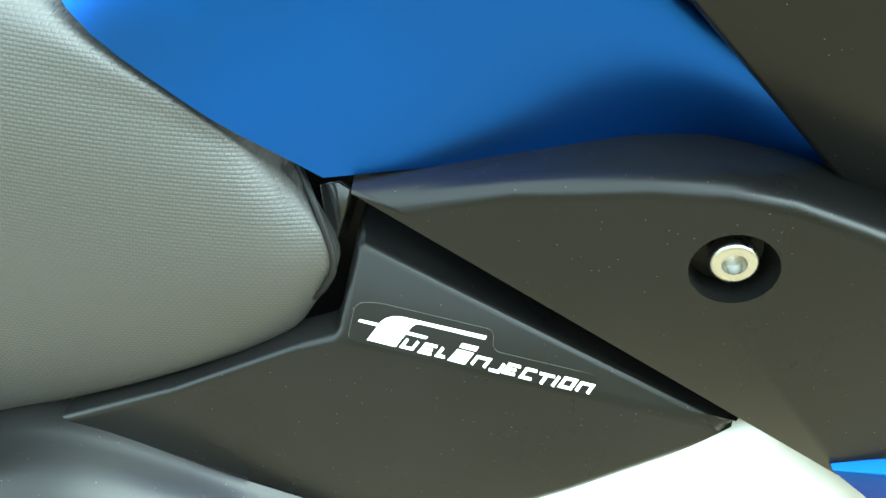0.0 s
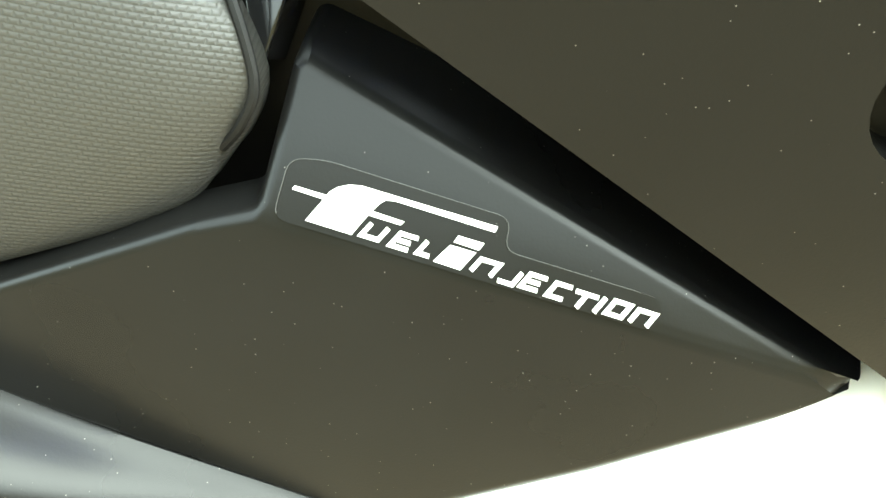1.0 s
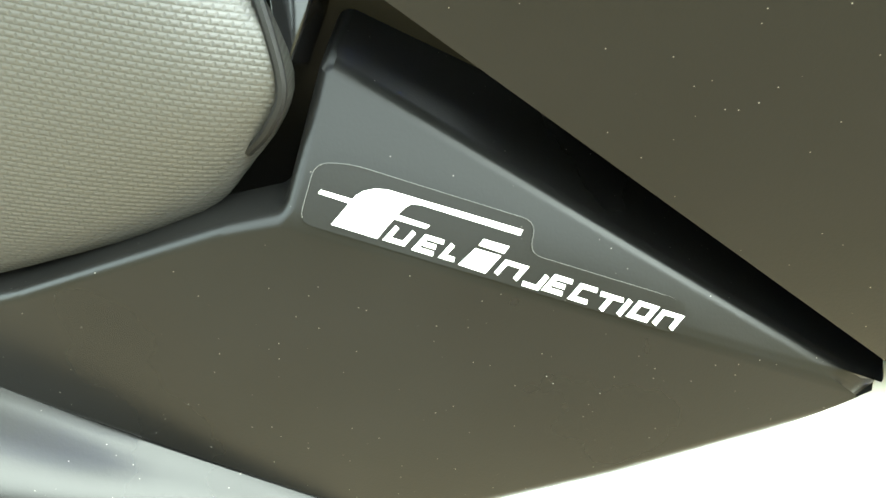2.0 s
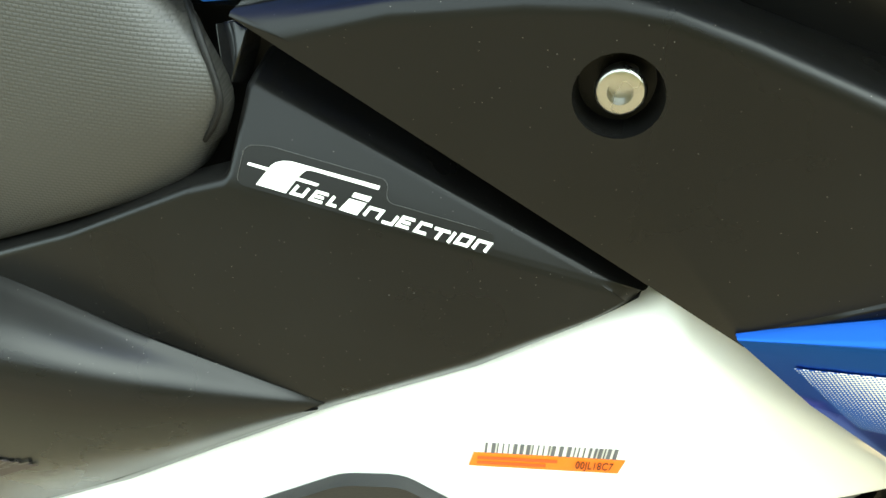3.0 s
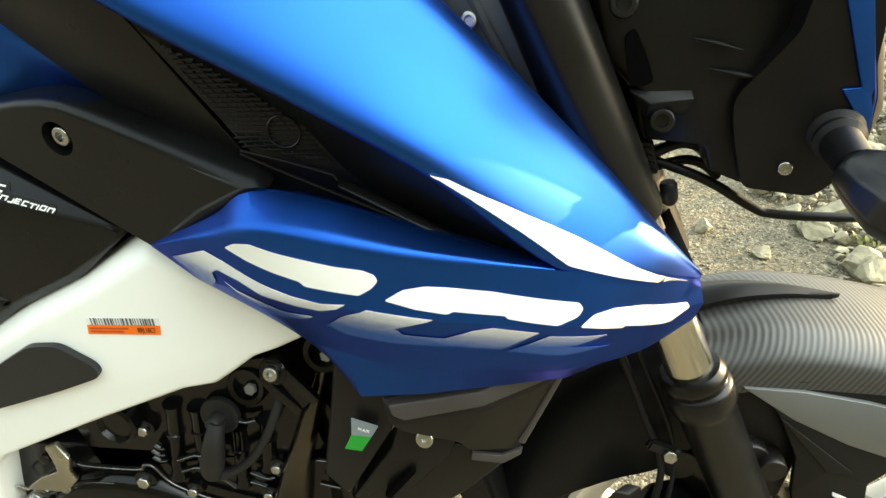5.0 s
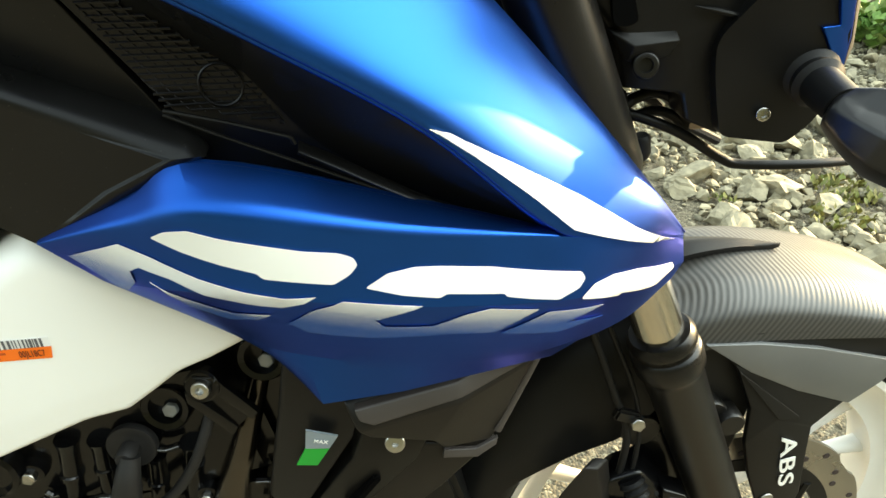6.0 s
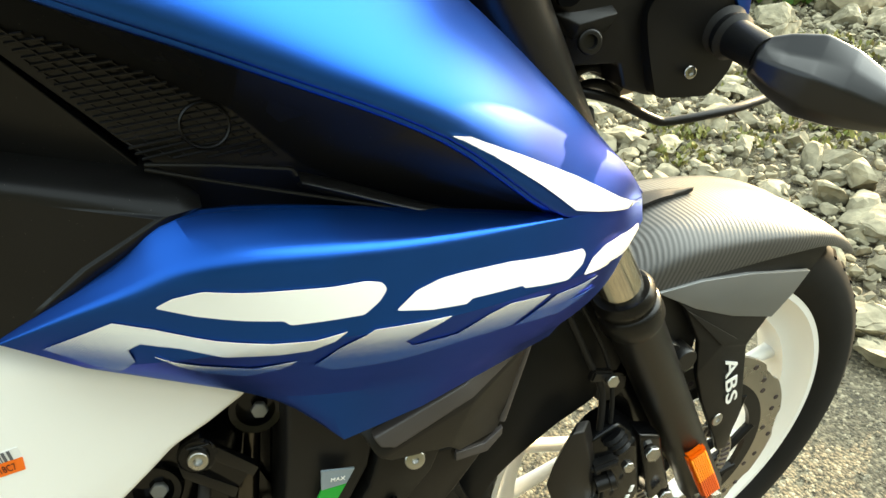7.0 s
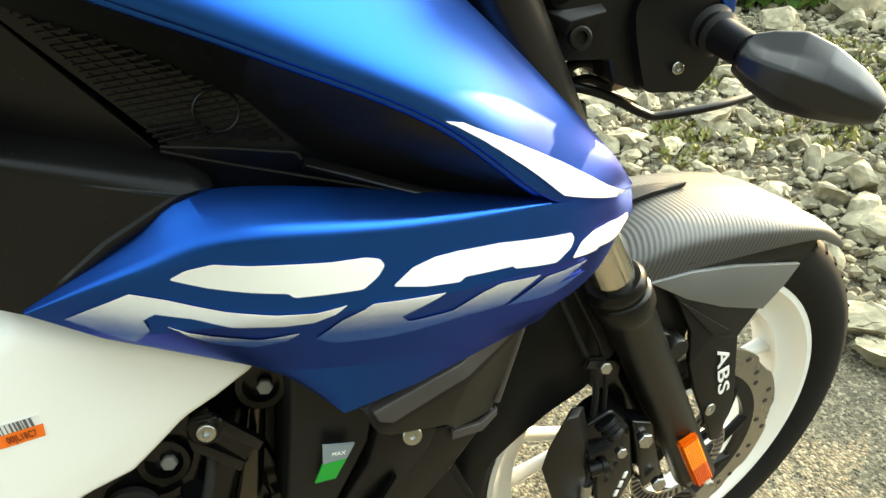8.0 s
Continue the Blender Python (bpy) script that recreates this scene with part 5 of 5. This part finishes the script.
# ---- motorcycle: front fender ----
def polar(deg, r, y):
    a = radians(deg)
    return Vector((AX.x + r * math.cos(a), y, AX.z + r * math.sin(a)))


CARBON = bpy.data.materials.new("carbon_look_film")
CARBON.use_nodes = True
_n, _l = CARBON.node_tree.nodes, CARBON.node_tree.links
_tc, _wave, _cr, _bp = _n.new("ShaderNodeTexCoord"), _n.new("ShaderNodeTexWave"), _n.new("ShaderNodeValToRGB"), _n.new("ShaderNodeBump")
_map = _n.new("ShaderNodeMapping")
_map.inputs["Rotation"].default_value = (0, radians(-34), radians(-8))
_wave.inputs["Scale"].default_value = 74
_wave.inputs["Distortion"].default_value = 0.25
_l.new(_tc.outputs["Object"], _map.inputs["Vector"])
_l.new(_map.outputs["Vector"], _wave.inputs["Vector"])
_l.new(_wave.outputs["Fac"], _cr.inputs["Fac"])
_cr.color_ramp.elements[0].color, _cr.color_ramp.elements[1].color = (.034, .0335, .032, 1), (.068, .066, .062, 1)
_l.new(_cr.outputs["Color"], _n["Principled BSDF"].inputs["Base Color"])
_n["Principled BSDF"].inputs["Roughness"].default_value = 0.36
_n["Principled BSDF"].inputs["Metallic"].default_value = 0.3
_bp.inputs["Strength"].default_value = 0.3
_bp.inputs["Distance"].default_value = 0.0006
_l.new(_wave.outputs["Fac"], _bp.inputs["Height"])
_l.new(_bp.outputs["Normal"], _n["Principled BSDF"].inputs["Normal"])

ANG = [50, 54, 64, 75, 88, 100, 112]
EDGE = [.299, .298, .296, .287, .281, .286, .292]
CROWN = [.306, .309, .311, .314, .320, .329, .335]


def fender_rails(ang, edge, crown):
    def taper(a):
        return .62 + .38 * min(1, (a - 44) / 26)
    def side(f):
        return [[polar(a, e, MID + f * .071 * taper(a)) for a, e in zip(ang, edge)],
                [polar(a, e * .5 + c * .5, MID + f * .066 * taper(a)) for a, e, c in zip(ang, edge, crown)],
                [polar(a, e * .12 + c * .88, MID + f * .045 * taper(a)) for a, e, c in zip(ang, edge, crown)],
                [polar(a, c - .0012, MID + f * .020) for a, c in zip(ang, crown)]]
    return side(-1) + [[polar(a, c, MID) for a, c in zip(ang, crown)]] + side(1)[::-1]


def inward(p):
    d = Vector((AX.x - p.x, 0, AX.z - p.z))
    return d.normalized() * .004


fender = part("front_fender", loft(fender_rails(ANG, EDGE, CROWN), 40, 4, inward), CARBON, bike, "grey carbon-look front fender", 60)
part("fender_rear", loft(fender_rails([110, 125, 140, 155, 170, 190], [.272, .230, .246, .272, .286, .294], [.334, .328, .320, .316, .314, .314]), 36, 4, inward), DARK, fender, "matt black rear half of the fender")
part("fender_spine", loft([[polar(a, r, MID - w) for a, r, w in ((91, .3255, .003), (98, .333, .009), (107, .3395, .016), (118, .3395, .022))], [polar(a, r, MID) for a, r in ((89, .3265), (98, .337), (107, .3440), (118, .3445))],
     [polar(a, r, MID + w) for a, r, w in ((91, .3255, .003), (98, .333, .009), (107, .3395, .016), (118, .3395, .022))]], 20, 3, inward), DARK, fender, "dark centre spine")
part("fender_band", plate([Vector((x, y, z)) for x, y, z in ((1.206, -.0545, .581), (1.264, -.0555, .583), (1.317, -.0555, .581), (1.373, -.0545, .576), (1.420, -.047, .569), (1.438, -.043, .562), (1.438, -.043, .549), (1.424, -.047, .540), (1.405, -.0535, .538), (1.350, -.0555, .556), (1.279, -.0555, .570), (1.218, -.0555, .574))], (0, .006, 0)), DARK, fender, "black band below the fender's shoulder")
part("fender_side", facets([(1.217, -.0585, .576), (1.264, -.0595, .575), (1.318, -.0595, .566), (1.405, -.0565, .542), (1.391, -.0565, .520), (1.369, -.0565, .497), (1.312, -.0585, .519), (1.262, -.0595, .545)], [(0, 1, 7), (1, 2, 6, 7), (2, 3, 4, 5, 6)], (0, .004, 0), .0005), SILVER, fender, "silver grey fender side panel")
ST = [(1.238, -.056, .562), (1.288, -.058, .532), (1.366, -.056, .500), (1.340, -.060, .474), (1.345, -.062, .438), (1.356, -.062, .384), (1.353, -.060, .318), (1.340, -.060, .318), (1.328, -.062, .345), (1.293, -.064, .418), (1.277, -.064, .463), (1.272, -.062, .505), (1.250, -.060, .549), (1.300, -.064, .490)]
stay = part("fender_stay", facets(ST, [(12, 0, 1), (12, 1, 13, 11), (1, 2, 3, 13), (11, 13, 10), (13, 3, 4, 10), (10, 4, 5, 9), (9, 5, 6, 7, 8)], (0, .005, 0), .0015), DARK, fender, "matt black fender stay marked ABS")
part("fender_inner", facets([(1.190, -.050, .588), (1.262, -.050, .562), (1.282, -.050, .500), (1.276, -.050, .440), (1.225, -.050, .430), (1.195, -.050, .500)], [(0, 1, 2, 3, 4, 5)], (0, .012, 0), .003), DARK, fender, "black inner fender bracket")
part("stay_blade", facets([(1.250, -.0625, .549), (1.300, -.0655, .492), (1.322, -.0625, .490)], [(0, 1, 2)], (0, .003, 0), .0005), DARK, stay, "black raised blade")
lettering("abs_mark", "ABS", .0205, Matrix.Translation((1.3255, -.0645, .4345)) @ pose(0, 0, 0, 90, 0, 0) @ pose(0, 0, 0, 0, 0, -76) @ Matrix.Diagonal((1.95, 1, 1, 1)), DECAL, stay, .0004, .0002)
bolt("stay_screw", (1.3215, -.062, .380), (.1, -.97, .1), .0075, stay, STEEL, .003, .4)
for p_, q_ in (((1.236, -.045, .500), .016), ((1.180, -.040, .482), .018), ((1.2535, -.052, .494), .0125)):
    part("stay_boss", turned(p_, (0, -1, 0), [(0, q_), (.016, q_), (.018, q_ * .9)], 24), FORKBLACK, leg)

# ---- motorcycle: wheel spokes, brake ----
part("hub", turned(AX + Vector((0, -.032, 0)), ydir, [(0, .030), (.004, .036), (.060, .036), (.064, .030)], 32), WHITE, wheel, "white wheel hub")
part("axle", turned(AX + Vector((0, -.11, 0)), ydir, [(0, .008), (.004, .011), (.012, .011), (.012, .008), (.22, .008)], 20), STEEL, wheel, "steel wheel axle")
for k in range(5):
    a0 = 30 + 72 * k
    for off in (-11, 11):
        path = [polar(a0 + off * .2, .030, MID), polar(a0 + off * .5, .09, MID), polar(a0 + off * .9, .15, MID), polar(a0 + off * 1.15, .200, MID)]
        part("spoke", tube(path, [.013, .0095, .008, .0115], 10, 14), WHITE, wheel, "white cast spoke")
DY = -.043
ring_bm = bmesh.new()
N = 180


def disc_r(a):
    return .1505 - .0045 * (0.5 + 0.5 * math.tanh(6 * (math.cos(9 * a) - .55)))


rows = []
for yy, side in ((DY, 0), (DY + .0045, 1)):
    rows.append([ring_bm.verts.new((AX.x + disc_r(2 * math.pi * k / N) * math.cos(2 * math.pi * k / N), yy, AX.z + disc_r(2 * math.pi * k / N) * math.sin(2 * math.pi * k / N))) for k in range(N)])
    rows.append([ring_bm.verts.new((AX.x + .118 * math.cos(2 * math.pi * k / N), yy, AX.z + .118 * math.sin(2 * math.pi * k / N))) for k in range(N)])
for p_, q_ in ((0, 1), (1, 3), (3, 2), (2, 0)):
    for k in range(N):
        ring_bm.faces.new((rows[p_][k], rows[p_][(k + 1) % N], rows[q_][(k + 1) % N], rows[q_][k]))
disc = part("brake_disc", ring_bm, DISC, wheel, "drilled steel brake disc", 40)
for k in range(36):
    a = 10 * k + (3 if k % 2 else 0)
    part("disc_hole", turned(polar(a, (.128, .136, .142)[k % 3], DY - .0006), ydir, [(0, .0034), (.0015, .0034)], 12), INK, disc, smooth=False)
carrier = part("disc_carrier", turned((AX.x, DY - .001, AX.z), ydir, [(0, .119), (0, .102), (.006, .102), (.006, .119)], 72, True), DARK, disc, "black disc carrier")
for k in range(10):
    part("carrier_arm", tube([polar(36 * k, .035, DY + .002), polar(36 * k + 18, .07, DY + .002), polar(36 * k + 44, .108, DY + .002)], .0055, 8, 12), DARK, disc, "black curved carrier arm")
part("sensor_ring", turned((AX.x, DY - .012, AX.z), ydir, [(0, .066), (0, .050), (.002, .050), (.002, .066)], 64, True), DISC, wheel, "slotted steel sensor ring")
for k in range(44):
    part("sensor_slot", box(polar(360 / 44 * k, .058, DY - .0125), (.011, .0012, .0026), pose(0, 0, 0, 0, -360 / 44 * k, 0)), INK, wheel, smooth=False)
cal = part("brake_caliper", facets([(1.136, -.078, .425), (1.146, -.082, .450), (1.172, -.084, .462), (1.200, -.084, .430), (1.215, -.082, .345), (1.196, -.082, .300), (1.146, -.080, .310)], [(0, 1, 2, 3, 4, 5, 6)], (.012, .030, 0), .006), ENGINE, leg, "black brake caliper")
part("pad_shield", facets([(1.098, -.086, .420), (1.103, -.087, .444), (1.119, -.088, .478), (1.132, -.088, .475), (1.142, -.089, .430), (1.150, -.089, .350), (1.118, -.087, .345)], [(0, 1, 4, 5, 6), (1, 2, 3, 4)], (.012, .010, 0), .002), BROWNBLACK, cal, "dark brown-black pad shield")
part("caliper_mount", facets([(1.178, -.052, .505), (1.225, -.052, .490), (1.246, -.052, .420), (1.285, -.052, .310), (1.262, -.052, .285), (1.205, -.052, .330), (1.180, -.052, .440)], [(0, 1, 2, 3, 4, 5, 6)], (0, .010, 0), .003), ENGINE, leg, "black caliper mounting plate")
part("slide_boot", turned((1.166, -.084, .452), (.4, -.6, -.7), [(0, .010), (.003, .012), (.006, .009), (.009, .0115), (.012, .0085), (.015, .010), (.018, .006)], 24), RUBBER, cal, "ribbed rubber slide boot")
part("slide_pin", turned((1.150, -.090, .398), (.9, -.2, .2), [(0, .0075), (.012, .0075), (.013, .009), (.018, .009), (.019, .006)], 18), FORKBLACK, cal, "black slide pin cap")
for x, z in ((1.209, .415), (1.238, .336), (1.182, .411)):
    bolt("caliper_bolt", (x, -.090, z), (-.1, -.97, .2), .0085 if x > 1.2 else .006, cal, STEEL, .007, 0, 6)
for k in range(3):
    part("caliper_print", box((1.186 + .004 * k, -.0905, .345 + .012 * k), (.004, .0012, .008), pose(0, 0, 0, 0, 15, 0)), DECAL, cal, smooth=False)
part("caliper_lug", facets([(1.196, -.088, .440), (1.222, -.088, .428), (1.250, -.086, .336), (1.226, -.086, .325)], [(0, 1, 2, 3)], (0, .02, 0), .004), ENGINE, cal)
part("brake_hose", tube([(1.100, -.058, .640), (1.119, -.062, .598), (1.143, -.066, .540), (1.160, -.070, .495), (1.158, -.076, .445), (1.150, -.086, .372)], .0032, 10, 50), RUBBER, leg, "black brake hose")
part("sensor_cable", tube([(1.110, -.058, .650), (1.130, -.060, .606), (1.160, -.066, .540), (1.171, -.070, .493), (1.168, -.078, .447), (1.163, -.086, .367), (1.168, -.088, .33)], .0021, 10, 50), RUBBER, leg, "thin black sensor cable")
clampb = part("hose_clamp", box((1.156, -.070, .517), (.022, .008, .012), pose(0, 0, 0, 0, 20, 0), .002), FORKBLACK, leg, "black hose clamp")
bolt("clamp_bolt", (1.1640, -.0745, .5125), (-.1, -.95, .3), .0062, clampb, STEEL, .006, 0, 6)
part("hose_tie", box((1.159, -.085, .419), (.030, .014, .010), None, .003), RUBBER, leg)
part("hose_fitting", turned((1.149, -.088, .378), (0, 0, -1), [(0, .0065), (.022, .0065), (.024, .010), (.032, .010)], 16), STEEL, leg, "steel hose fitting")
part("banjo_bolt", turned((1.146, -.092, .338), (0, -1, 0), [(0, .015), (.008, .015), (.012, .011), (.016, .009)], 20), STEEL, leg, "steel banjo bolt")
REFL = material("orange_reflector", (.58, .085, .002), .42, 0, 0, 0, 900, .05, spec=.12)
rm = Matrix.Translation((1.282, -.0935, .3515)) @ pose(0, 0, 0, 0, -25, 0)
refl = part("fork_reflector", box((0, 0, 0), (.0225, .010, .092), rm, .003), REFL, leg, "orange side reflector on the fork")
for name, rows_, tone in (("prism_face", range(0, 12), REFL), ("upper_prism_face", range(12, 28), material("bright_orange_reflector", (.85, .25, .005), .42, 0, 0, 0, 900, .05, spec=.12))):
    bm_r = []
    for i in range(8):
        for j in rows_:
            bm_r.append(box((0, 0, 0), (.0020, .0020, .0020), rm @ Matrix.Translation((-.00805 + .0023 * i, -.0048, -.0405 + .0030 * j)) @ pose(0, 0, 0, 45, 0, 45)))
    part(name, merge(*bm_r), tone, refl, "small moulded prisms", smooth=False)
part("axle_nut", turned((1.302, -.090, .297), (0, -1, 0), [(0, .014), (.010, .014), (.012, .011)], 6), STEEL, leg)

# ---- tyre tread ----
for k in range(60):
    a = 6 * k
    for s in (-1, 1):
        part("tread_groove", tube([polar(a, .2956, MID + s * .004), polar(a + 3.5, .2934, MID + s * .021), polar(a + 6.5, .2842, MID + s * .0365)], .0027, 6, 8), HOLE, wheel, smooth=False)
